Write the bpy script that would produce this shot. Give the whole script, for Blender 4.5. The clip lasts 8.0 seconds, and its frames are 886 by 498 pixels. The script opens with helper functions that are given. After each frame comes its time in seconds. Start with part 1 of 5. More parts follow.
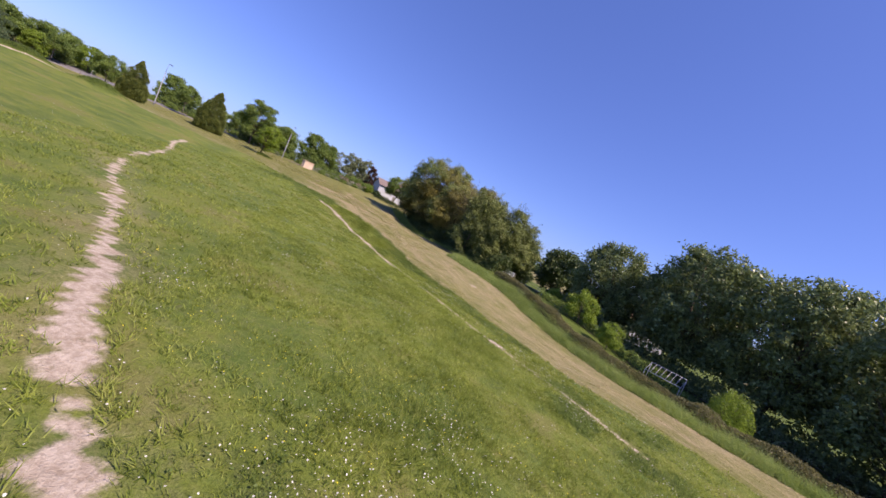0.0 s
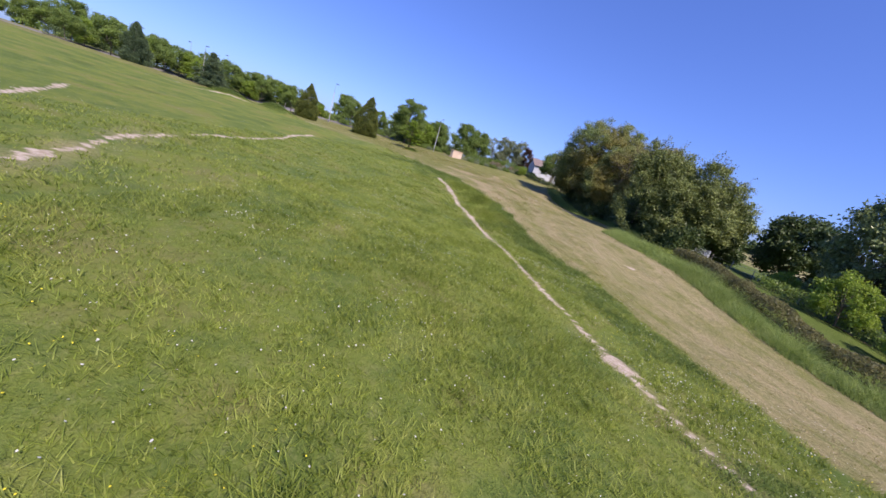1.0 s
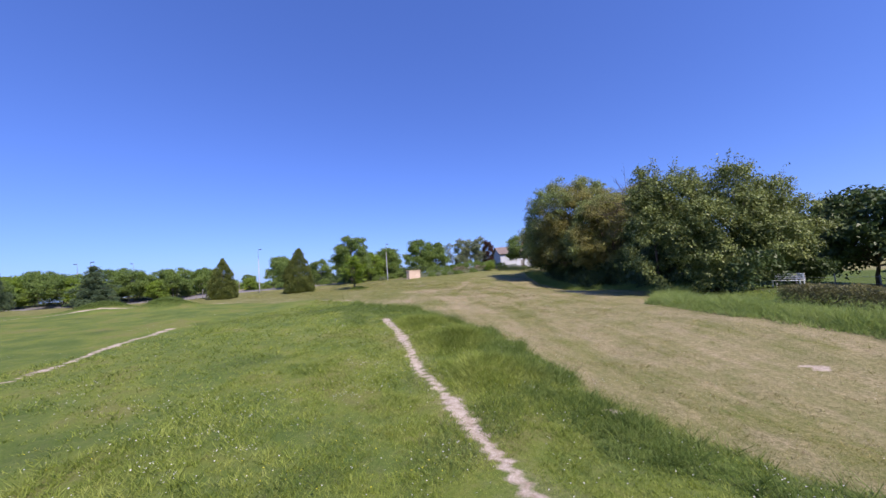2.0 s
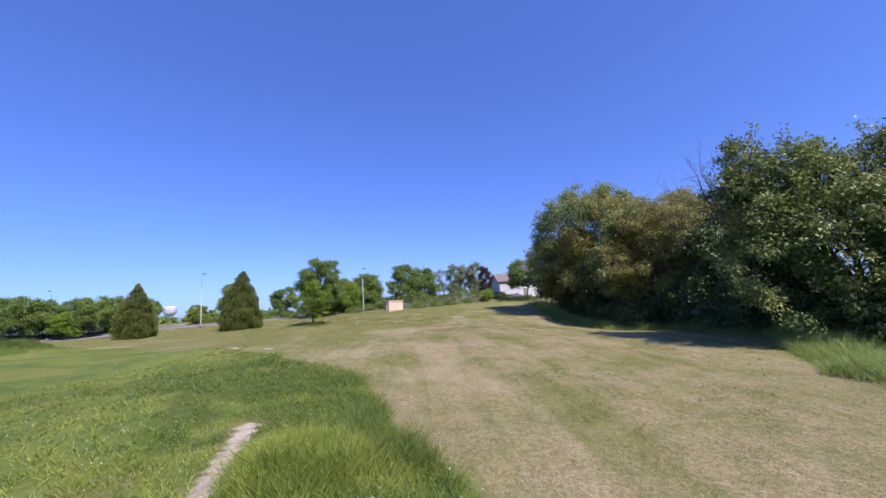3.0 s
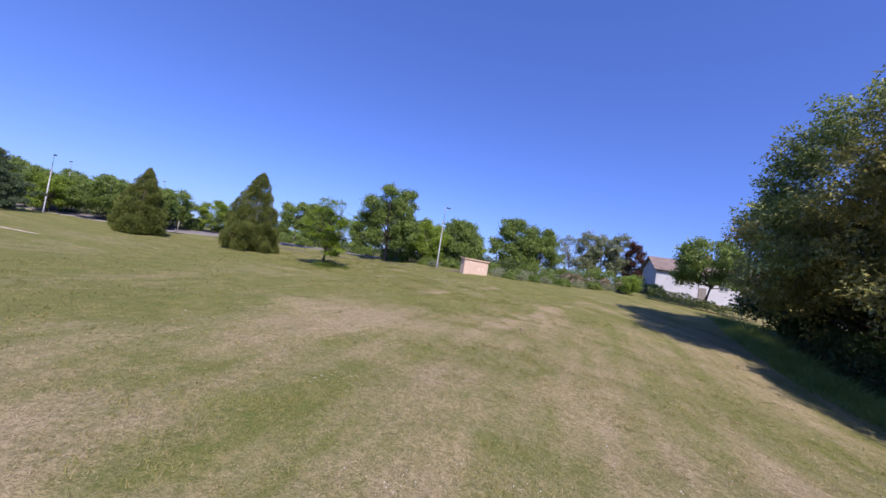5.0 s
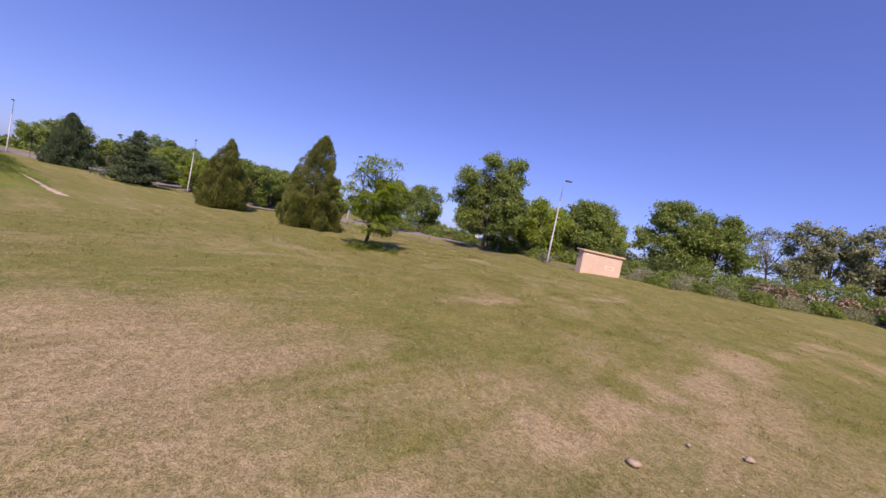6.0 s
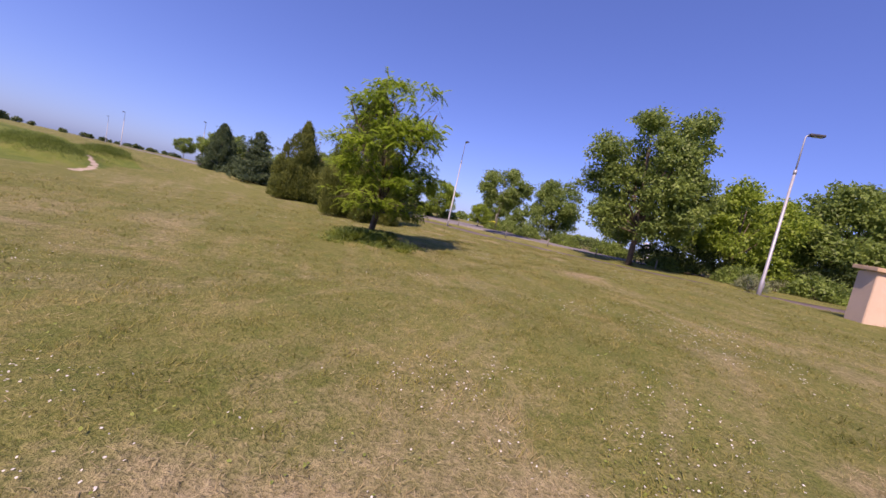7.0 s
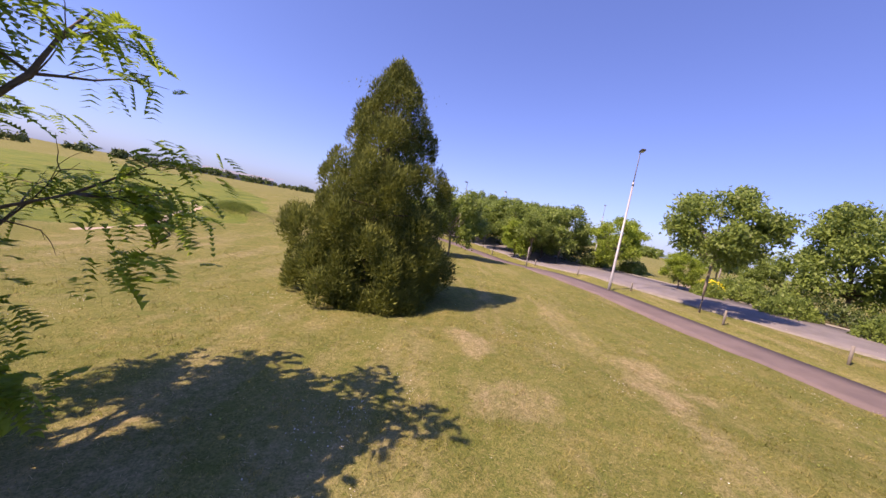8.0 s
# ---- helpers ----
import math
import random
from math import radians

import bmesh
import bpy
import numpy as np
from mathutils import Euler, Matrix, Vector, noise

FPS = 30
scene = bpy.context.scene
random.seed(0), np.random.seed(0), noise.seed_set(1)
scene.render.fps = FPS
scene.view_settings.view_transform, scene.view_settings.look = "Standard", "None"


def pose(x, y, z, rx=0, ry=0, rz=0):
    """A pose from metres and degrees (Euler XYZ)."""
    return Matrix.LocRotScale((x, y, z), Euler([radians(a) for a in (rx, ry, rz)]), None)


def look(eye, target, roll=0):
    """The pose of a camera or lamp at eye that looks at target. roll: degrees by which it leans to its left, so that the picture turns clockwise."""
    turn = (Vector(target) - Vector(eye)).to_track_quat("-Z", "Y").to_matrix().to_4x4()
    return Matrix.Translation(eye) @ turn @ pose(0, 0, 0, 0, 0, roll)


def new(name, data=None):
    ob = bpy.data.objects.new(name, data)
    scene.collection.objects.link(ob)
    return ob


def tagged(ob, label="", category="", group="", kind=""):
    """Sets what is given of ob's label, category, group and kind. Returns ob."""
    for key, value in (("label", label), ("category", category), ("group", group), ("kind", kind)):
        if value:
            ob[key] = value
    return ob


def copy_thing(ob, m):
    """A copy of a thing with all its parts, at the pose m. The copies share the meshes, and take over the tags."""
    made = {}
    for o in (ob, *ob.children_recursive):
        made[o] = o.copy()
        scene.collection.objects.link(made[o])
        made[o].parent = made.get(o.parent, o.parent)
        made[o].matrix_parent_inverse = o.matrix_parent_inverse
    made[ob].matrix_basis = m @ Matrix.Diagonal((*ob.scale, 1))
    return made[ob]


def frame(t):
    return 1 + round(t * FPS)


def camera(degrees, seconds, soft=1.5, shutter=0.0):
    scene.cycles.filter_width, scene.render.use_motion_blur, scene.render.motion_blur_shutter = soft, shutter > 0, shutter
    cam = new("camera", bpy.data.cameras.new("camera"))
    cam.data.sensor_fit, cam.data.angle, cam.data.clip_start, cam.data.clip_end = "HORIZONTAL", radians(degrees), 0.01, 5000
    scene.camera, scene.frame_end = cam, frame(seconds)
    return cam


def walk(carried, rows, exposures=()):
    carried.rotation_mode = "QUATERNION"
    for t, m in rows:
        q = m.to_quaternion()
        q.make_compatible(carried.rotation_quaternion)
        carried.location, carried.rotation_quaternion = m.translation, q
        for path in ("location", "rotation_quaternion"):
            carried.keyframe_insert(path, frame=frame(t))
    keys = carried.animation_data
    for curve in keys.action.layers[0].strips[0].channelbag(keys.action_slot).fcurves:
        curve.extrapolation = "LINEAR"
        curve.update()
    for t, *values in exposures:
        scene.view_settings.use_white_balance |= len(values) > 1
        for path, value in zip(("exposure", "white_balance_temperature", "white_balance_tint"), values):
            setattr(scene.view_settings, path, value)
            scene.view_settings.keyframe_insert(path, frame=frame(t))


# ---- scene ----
cam = camera(100.0, 8.0)
EXPOSURES = [(0.0, 0.50, 7700, 27), (0.6, 0.53, 7250, 23), (1.2, 0.48, 6900, 22), (2.2, 0.46, 6700, 21), (3.5, 0.60, 6600, 21), (4.7, 0.46, 6450, 22), (5.8, 0.35, 7950, 36), (6.5, 0.40, 8050, 37), (7.5, 0.59, 8350, 36), (8.0, 0.85, 9100, 34)]
SKY_STRENGTH, SUN_STRENGTH = 0.104, 4.5
AIR, DUST, OZONE, SKY_TINT = 0.92, 0.75, 3.0, (0.66, 0.91, 1.60)
SKY_EVEN, SKY_BLUE = 0.25, (0.55, 1.44, 4.9)
PATH = [
    (0, (0.762, 16.665, 7.435), (0.529, 18.648, 7.324), 23.7),
    (0.5, (3.138, 20.679, 7.105), (2.48, 22.534, 6.753), 22.1),
    (1, (3.217, 25.606, 6.845), (2.209, 27.268, 6.374), 16.8),
    (1.5, (0.097, 32.351, 7.02), (-1.046, 33.986, 6.875), 6.0),
    (2, (-3.808, 39.071, 7.007), (-4.795, 40.804, 7.152), -4.3),
    (2.2, (-5.238, 41.722, 6.879), (-6.191, 43.468, 7.089), -6.4),
    (3.3, (-11.666, 56.543, 7.391), (-12.617, 58.273, 7.715), -1.4),
    (3.5, (-12.564, 58.982, 7.448), (-13.603, 60.661, 7.766), 3.2),
    (4, (-14.34, 64.821, 7.536), (-15.585, 66.367, 7.778), 7.3),
    (4.5, (-16.072, 70.643, 7.58), (-17.457, 72.078, 7.734), 8.8),
    (4.7, (-17.019, 72.975, 7.597), (-18.458, 74.358, 7.721), 8.7),
    (5.8, (-24.447, 84.895, 7.852), (-26.291, 85.67, 7.804), 10.9),
    (6, (-26.226, 86.774, 7.837), (-28.123, 87.403, 7.754), 11.4),
    (6.5, (-31.637, 90.802, 7.522), (-33.618, 91.029, 7.363), 11.5),
    (7, (-37.649, 93.949, 7.366), (-39.633, 93.76, 7.195), 12.5),
    (7.5, (-44.949, 95.652, 8.244), (-46.805, 94.918, 8.111), 11.4),
    (7.8, (-49.681, 96.043, 8.939), (-51.381, 95.003, 8.774), 10.5),
    (8, (-52.439, 95.795, 9.306), (-54.028, 94.593, 9.133), 10.7),
]

walk(cam, [(t, look(eye, target, roll)) for t, eye, target, roll in PATH],
     exposures=EXPOSURES)

# ---- daylight ----
SUN_AZ, SUN_EL = -21.0, 48.0  # degrees, from +x towards +y, and above the horizon
world = bpy.data.worlds.new("sky")
scene.world = world
world.use_nodes = True
wn = world.node_tree.nodes
sky = wn.new("ShaderNodeTexSky")
sky.sky_type = "NISHITA"
sky.sun_disc = False
sky.sun_elevation = radians(SUN_EL)
sky.sun_rotation = radians(90.0 - SUN_AZ)
sky.air_density, sky.dust_density, sky.ozone_density = AIR, DUST, OZONE
wn["Background"].inputs["Strength"].default_value = SKY_STRENGTH
air = wn.new("ShaderNodeMix")
air.data_type, air.blend_type = "RGBA", "MULTIPLY"
air.inputs[0].default_value = 1.0
air.inputs[7].default_value = (*SKY_TINT, 1.0)
world.node_tree.links.new(sky.outputs["Color"], air.inputs[6])
even = wn.new("ShaderNodeMix")
even.data_type = "RGBA"
even.inputs[0].default_value = SKY_EVEN
even.inputs[7].default_value = (*SKY_BLUE, 1.0)
world.node_tree.links.new(air.outputs[2], even.inputs[6])
world.node_tree.links.new(even.outputs[2], wn["Background"].inputs["Color"])
sun = new("sun", bpy.data.lights.new("sun", "SUN"))
sun.data.energy = SUN_STRENGTH
sun.data.angle = radians(0.5)
sun.data.color = (1.0, 0.94, 0.84)
SUN_DIR = Vector((math.cos(radians(SUN_EL)) * math.cos(radians(SUN_AZ)), math.cos(radians(SUN_EL)) * math.sin(radians(SUN_AZ)), math.sin(radians(SUN_EL))))
sun.matrix_world = Matrix.Translation((0, 0, 60)) @ SUN_DIR.to_track_quat("Z", "Y").to_matrix().to_4x4()


# ---- materials ----
def material(name, rough=0.8, metal=0.0, spec=0.3):
    m = bpy.data.materials.new(name)
    m.use_nodes = True
    b = m.node_tree.nodes["Principled BSDF"]
    b.inputs["Roughness"].default_value = rough
    b.inputs["Metallic"].default_value = metal
    b.inputs["Specular IOR Level"].default_value = spec
    return m, m.node_tree.nodes, m.node_tree.links, b


def noise_tex(nodes, links, scale, detail=4.0, rough=0.6):
    tc = nodes.new("ShaderNodeTexCoord")
    n = nodes.new("ShaderNodeTexNoise")
    n.inputs["Scale"].default_value = scale
    n.inputs["Detail"].default_value = detail
    n.inputs["Roughness"].default_value = rough
    links.new(tc.outputs["Object"], n.inputs["Vector"])
    return n.outputs["Fac"]


def ramp(nodes, links, fac, stops):
    r = nodes.new("ShaderNodeValToRGB")
    while len(r.color_ramp.elements) < len(stops):
        r.color_ramp.elements.new(0.5)
    for e, (p, c) in zip(r.color_ramp.elements, stops):
        e.position, e.color = p, (*c, 1.0)
    links.new(fac, r.inputs["Fac"])
    return r.outputs["Color"]


def mix(nodes, links, fac, a, b, mode="MIX"):
    m = nodes.new("ShaderNodeMix")
    m.data_type, m.blend_type = "RGBA", mode
    for sock, v in ((m.inputs[0], fac), (m.inputs[6], a), (m.inputs[7], b)):
        if isinstance(v, (int, float)):
            sock.default_value = v
        elif isinstance(v, tuple):
            sock.default_value = (*v, 1.0)
        else:
            links.new(v, sock)
    return m.outputs[2]


def bump(nodes, links, bsdf, height, strength=0.4, distance=0.02):
    b = nodes.new("ShaderNodeBump")
    b.inputs["Strength"].default_value = strength
    b.inputs["Distance"].default_value = distance
    links.new(height, b.inputs["Height"])
    links.new(b.outputs["Normal"], bsdf.inputs["Normal"])


def worn(name, base, dark, scale=3.0, rough=0.7, metal=0.0, fine=40.0, relief=0.3):
    """A surface of one colour with stains and grain at two scales."""
    m, n, l, b = material(name, rough, metal)
    big = noise_tex(n, l, scale, 5)
    small = noise_tex(n, l, fine, 3)
    c = ramp(n, l, big, [(0.3, dark), (0.62, base)])
    c2 = mix(n, l, 0.25, c, ramp(n, l, small, [(0.35, dark), (0.65, base)]))
    l.new(c2, b.inputs["Base Color"])
    bump(n, l, b, small, relief, 0.01)
    return m


def leafy(name, dark, light, glow=0.45, gloss=0.5, tint=None, clump=0.55, even=0.55):
    """Leaves: each one its own shade; light comes through them."""
    m, n, l, b = material(name, gloss, 0.0, 0.35)
    geo = n.new("ShaderNodeNewGeometry")
    c = ramp(n, l, geo.outputs["Random Per Island"], [(0.0, dark), (1.0, light)])
    tone = noise_tex(n, l, clump, 3)
    c = mix(n, l, even, c, ramp(n, l, tone, [(0.35, dark), (0.7, light)]))
    if tint:
        far = ramp(n, l, noise_tex(n, l, 0.13, 2), [(0.42, (0, 0, 0)), (0.58, (1, 1, 1))])
        c = mix(n, l, far, c, mix(n, l, geo.outputs["Random Per Island"], tint[0], tint[1]))
    l.new(c, b.inputs["Base Color"])
    tr = n.new("ShaderNodeBsdfTranslucent")
    l.new(c, tr.inputs["Color"])
    sh = n.new("ShaderNodeMixShader")
    sh.inputs[0].default_value = glow
    l.new(b.outputs[0], sh.inputs[1])
    l.new(tr.outputs[0], sh.inputs[2])
    l.new(sh.outputs[0], n["Material Output"].inputs["Surface"])
    return m


BARK = worn("bark", (0.16, 0.125, 0.095), (0.06, 0.047, 0.038), 6, 0.9, 0, 60, 0.8)
BARK_GREY = worn("grey_bark", (0.28, 0.25, 0.21), (0.12, 0.10, 0.085), 6, 0.9, 0, 60, 0.7)
LEAF_HEDGE = leafy("hedgerow_leaves", (0.048, 0.075, 0.018), (0.360, 0.420, 0.136), 0.25, 0.5)
LEAF_WALNUT = leafy("bronze_green_leaves", (0.150, 0.152, 0.044), (0.450, 0.405, 0.135), 0.38, tint=((0.120, 0.175, 0.056), (0.360, 0.440, 0.150)))
LEAF_BRIGHT = leafy("young_green_leaves", (0.137, 0.224, 0.032), (0.377, 0.504, 0.081), 0.5)
LEAF_LOCUST = leafy("yellow_green_leaflets", (0.150, 0.250, 0.030), (0.410, 0.550, 0.078), 0.55)
LEAF_MID = leafy("mid_green_leaves", (0.088, 0.150, 0.036), (0.300, 0.410, 0.102))
# darkened well below LEAF_HEDGE to hold the hedgerow's shade; plain deep green elsewhere
LEAF_DEEP_SHADED = leafy("deep_green_shaded_leaves", (0.033, 0.060, 0.018), (0.122, 0.180, 0.053), 0.22)
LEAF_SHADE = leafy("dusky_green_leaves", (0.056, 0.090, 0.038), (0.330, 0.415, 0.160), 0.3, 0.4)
LEAF_GREY = leafy("grey_green_leaves", (0.150, 0.189, 0.102), (0.388, 0.439, 0.252))
LEAF_PURPLE = leafy("dark_red_leaves", (0.055, 0.033, 0.026), (0.16, 0.08, 0.055))
NEEDLE = leafy("conifer_sprays", (0.056, 0.086, 0.020), (0.235, 0.270, 0.062), 0.3, 0.8, clump=1.3, even=0.7)
NEEDLE_BLUE = leafy("blue_green_needles", (0.044, 0.081, 0.041), (0.150, 0.215, 0.102), 0.3, 0.7)
LEAF_WEED = leafy("weed_leaves", (0.075, 0.125, 0.026), (0.230, 0.320, 0.080), 0.5)
LEAF_BROWN = leafy("brown_green_leaves", (0.105, 0.108, 0.045), (0.310, 0.295, 0.130))
LEAF_CLOVER = leafy("clover_leaves", (0.22, 0.30, 0.07), (0.42, 0.50, 0.13), 0.5)
PETAL_PINK = leafy("salmon_blossom", (0.420, 0.270, 0.220), (0.720, 0.560, 0.480), 0.3)
PETAL_WHITE = leafy("white_blossom", (0.600, 0.600, 0.550), (0.850, 0.850, 0.800), 0.3)
PETAL_YELLOW = leafy("yellow_blossom", (0.78, 0.66, 0.03), (0.88, 0.78, 0.08), 0.3)
STEEL = worn("galvanised_steel", (0.42, 0.43, 0.46), (0.31, 0.32, 0.35), 2, 0.5, 0.35, 30, 0.1)
LAMP_HEAD = worn("dark_lamp_housing", (0.06, 0.06, 0.065), (0.03, 0.03, 0.03), 3, 0.5)
LAMP_GLASS = worn("lamp_glass", (0.5, 0.5, 0.5), (0.35, 0.35, 0.36), 3, 0.15)
RENDER_PINK = worn("salmon_render", (0.60, 0.47, 0.37), (0.52, 0.40, 0.31), 1.5, 0.9, 0, 50, 0.4)
RENDER_PALE = worn("pale_patch", (0.82, 0.70, 0.60), (0.74, 0.62, 0.52), 3, 0.9)
ROOF_SLAB = worn("sandy_roof_slab", (0.62, 0.45, 0.31), (0.42, 0.30, 0.21), 2, 0.9)
WALL_WHITE = worn("white_wall", (0.52, 0.54, 0.59), (0.43, 0.45, 0.5), 0.6, 0.85)
WALL_GREY = worn("grey_wall", (0.52, 0.55, 0.62), (0.40, 0.43, 0.50), 0.6, 0.85)
WALL_DULL = worn("dull_grey_cladding", (0.24, 0.27, 0.32), (0.18, 0.20, 0.25), 0.6, 0.85)
ROOF_BROWN = worn("brown_roof", (0.24, 0.19, 0.17), (0.13, 0.10, 0.09), 1.2, 0.85)
ROOF_RED = worn("red_brown_roof", (0.33, 0.17, 0.13), (0.2, 0.11, 0.09), 1.2, 0.85)
WOOD_GREY = worn("weathered_wood", (0.27, 0.25, 0.23), (0.16, 0.15, 0.14), 5, 0.9)
WOOD_PALE = worn("pale_stake", (0.40, 0.38, 0.35), (0.28, 0.265, 0.24), 5, 0.9)
PAINT_WHITE = worn("white_paint", (0.8, 0.8, 0.78), (0.65, 0.65, 0.62), 4, 0.6)
ASPHALT = worn("asphalt", (0.20, 0.19, 0.20), (0.13, 0.125, 0.13), 0.8, 0.9, 0, 90, 0.5)
PINK_TAR = worn("pinkish_path_surface", (0.170, 0.138, 0.138), (0.118, 0.096, 0.099), 0.9, 0.9, 0, 90, 0.5)
KERB = worn("kerb_stone", (0.24, 0.23, 0.21), (0.16, 0.155, 0.14), 3, 0.9)
STONE = worn("field_stone", (0.36, 0.30, 0.23), (0.25, 0.205, 0.16), 5, 0.9, 0, 60, 0.6)
GLASS_DARK = material("window_glass", 0.08, 0.0, 0.5)[0]
GLASS_DARK.node_tree.nodes["Principled BSDF"].inputs["Base Color"].default_value = (0.05, 0.06, 0.07, 1)


def ground_material():
    """Turf, meadow, worn earth and dry straw, mixed by where each of them grows."""
    m, n, l, b = material("grassland", 0.95, 0.0, 0.1)
    at = n.new("ShaderNodeAttribute")
    at.attribute_name = "cover"
    sep = n.new("ShaderNodeSeparateColor")
    l.new(at.outputs["Color"], sep.inputs[0])
    tiny = noise_tex(n, l, 30, 4, 0.75)
    small = noise_tex(n, l, 3.2, 6, 0.75)
    fine = noise_tex(n, l, 8, 5, 0.75)
    mid = noise_tex(n, l, 0.7, 7, 0.68)
    mown = n.new("ShaderNodeAttribute")
    mown.attribute_name = "mown"

    def math_node(op, x, y, z=None):
        a = n.new("ShaderNodeMath")
        a.operation = op
        for sock, v in zip(a.inputs, (x, y, z)):
            if isinstance(v, (int, float)):
                sock.default_value = v
            elif v is not None:
                l.new(v, sock)
        return a.outputs[0]

    def swaths(across, lengthwise, detail):
        """Streaks that run the way the mower went."""
        mp = n.new("ShaderNodeMapping")
        mp.inputs["Scale"].default_value = (1 / across, 1 / lengthwise, 1.0)
        l.new(mown.outputs["Vector"], mp.inputs["Vector"])
        t = n.new("ShaderNodeTexNoise")
        t.inputs["Scale"].default_value = 1.0
        t.inputs["Detail"].default_value = detail
        t.inputs["Roughness"].default_value = 0.65
        l.new(mp.outputs[0], t.inputs["Vector"])
        return t.outputs["Fac"]

    streak = math_node("ADD", math_node("MULTIPLY", swaths(0.6, 6.0, 5), 1.6), math_node("MULTIPLY", swaths(2.2, 14.0, 3), 1.9))
    streak = math_node("ADD", streak, -1.75)

    def ragged(value, low, high, clumps=1.3):
        """A cover's edge, broken up by clumps."""
        v = math_node("MULTIPLY_ADD", small, clumps, value)
        mr = n.new("ShaderNodeMapRange")
        l.new(v, mr.inputs[0])
        mr.inputs[1].default_value, mr.inputs[2].default_value = low + clumps / 2, high + clumps / 2
        return mr.outputs[0]

    meadow = ramp(n, l, mid, [(0.34, (0.050, 0.094, 0.018)), (0.48, (0.098, 0.142, 0.032)), (0.56, (0.126, 0.168, 0.036)), (0.62, (0.190, 0.200, 0.068))])
    meadow = mix(n, l, 0.55, meadow, ramp(n, l, fine, [(0.38, (0.036, 0.072, 0.012)), (0.5, (0.108, 0.154, 0.034)), (0.62, (0.235, 0.255, 0.085))]))
    meadow = mix(n, l, 0.4, meadow, ramp(n, l, tiny, [(0.40, (0.036, 0.066, 0.011)), (0.6, (0.215, 0.255, 0.070))]))
    turf = ramp(n, l, mid, [(0.34, (0.063, 0.101, 0.022)), (0.48, (0.112, 0.138, 0.038)), (0.56, (0.144, 0.157, 0.049)), (0.62, (0.243, 0.212, 0.095))])
    turf = mix(n, l, 0.5, turf, ramp(n, l, fine, [(0.38, (0.061, 0.091, 0.018)), (0.5, (0.158, 0.170, 0.048)), (0.62, (0.317, 0.269, 0.117))]))
    turf = mix(n, l, 0.4, turf, ramp(n, l, tiny, [(0.40, (0.058, 0.077, 0.018)), (0.6, (0.297, 0.275, 0.107))]))
    clumps = ramp(n, l, noise_tex(n, l, 1.9, 7, 0.72), [(0.50, (0, 0, 0)), (0.60, (1, 1, 1))])
    turf = mix(n, l, math_node("MULTIPLY", clumps, 0.6), turf, mix(n, l, tiny, (0.040, 0.070, 0.014), (0.170, 0.205, 0.052)))
    straw = mix(n, l, 0.5, ramp(n, l, tiny, [(0.40, (0.150, 0.123, 0.064)), (0.6, (0.440, 0.372, 0.226))]), ramp(n, l, fine, [(0.38, (0.139, 0.128, 0.059)), (0.5, (0.295, 0.249, 0.143)), (0.62, (0.468, 0.394, 0.248))]))
    lush = mix(n, l, 0.5, ramp(n, l, tiny, [(0.41, (0.036, 0.068, 0.012)), (0.6, (0.128, 0.176, 0.038))]), ramp(n, l, fine, [(0.38, (0.030, 0.056, 0.012)), (0.62, (0.110, 0.150, 0.036))]))
    earth = mix(n, l, 0.4, ramp(n, l, small, [(0.3, (0.33, 0.265, 0.19)), (0.6, (0.55, 0.475, 0.385))]), ramp(n, l, fine, [(0.42, (0.26, 0.19, 0.13)), (0.6, (0.57, 0.49, 0.40))]))
    meadow = mix(n, l, 0.5, meadow, ramp(n, l, noise_tex(n, l, 0.3, 6, 0.68), [(0.38, (0.055, 0.108, 0.022)), (0.46, (0.105, 0.155, 0.034)), (0.54, (0.165, 0.205, 0.036)), (0.62, (0.200, 0.185, 0.066))]))
    c = mix(n, l, ragged(sep.outputs[0], 0.4, 0.6), turf, meadow)
    c = mix(n, l, ragged(at.outputs["Alpha"], 0.4, 0.7), c, lush)
    c = mix(n, l, ragged(math_node("ADD", sep.outputs[2], math_node("MULTIPLY", streak, math_node("SUBTRACT", 1.0, sep.outputs[0]))), 0.0, 1.1, 1.0), c, straw)
    c = mix(n, l, ragged(sep.outputs[1], 0.45, 0.85), c, earth)
    l.new(c, b.inputs["Base Color"])
    bump(n, l, b, math_node("MULTIPLY_ADD", fine, 1.6, tiny), 0.7, 0.05)
    return m


def blade_material(name, dark, light, dry):
    m, n, l, b = material(name, 0.6, 0.0, 0.25)
    geo = n.new("ShaderNodeNewGeometry")
    c = ramp(n, l, geo.outputs["Random Per Island"], [(0.0, dark), (0.7, light), (0.86, light), (0.9, dry)])
    patch = noise_tex(n, l, 0.7, 6, 0.65)
    c = mix(n, l, 0.52, c, ramp(n, l, patch, [(0.41, dark), (0.5, light), (0.60, dry)]))
    c = mix(n, l, 0.4, c, ramp(n, l, noise_tex(n, l, 7.0, 3), [(0.4, dark), (0.52, light), (0.62, dry)]))
    c = mix(n, l, 0.22, c, ramp(n, l, noise_tex(n, l, 0.16, 3), [(0.36, dark), (0.6, light)]))
    l.new(c, b.inputs["Base Color"])
    tr = n.new("ShaderNodeBsdfTranslucent")
    l.new(c, tr.inputs["Color"])
    sh = n.new("ShaderNodeMixShader")
    sh.inputs[0].default_value = 0.5
    l.new(b.outputs[0], sh.inputs[1])
    l.new(tr.outputs[0], sh.inputs[2])
    l.new(sh.outputs[0], n["Material Output"].inputs["Surface"])
    return m


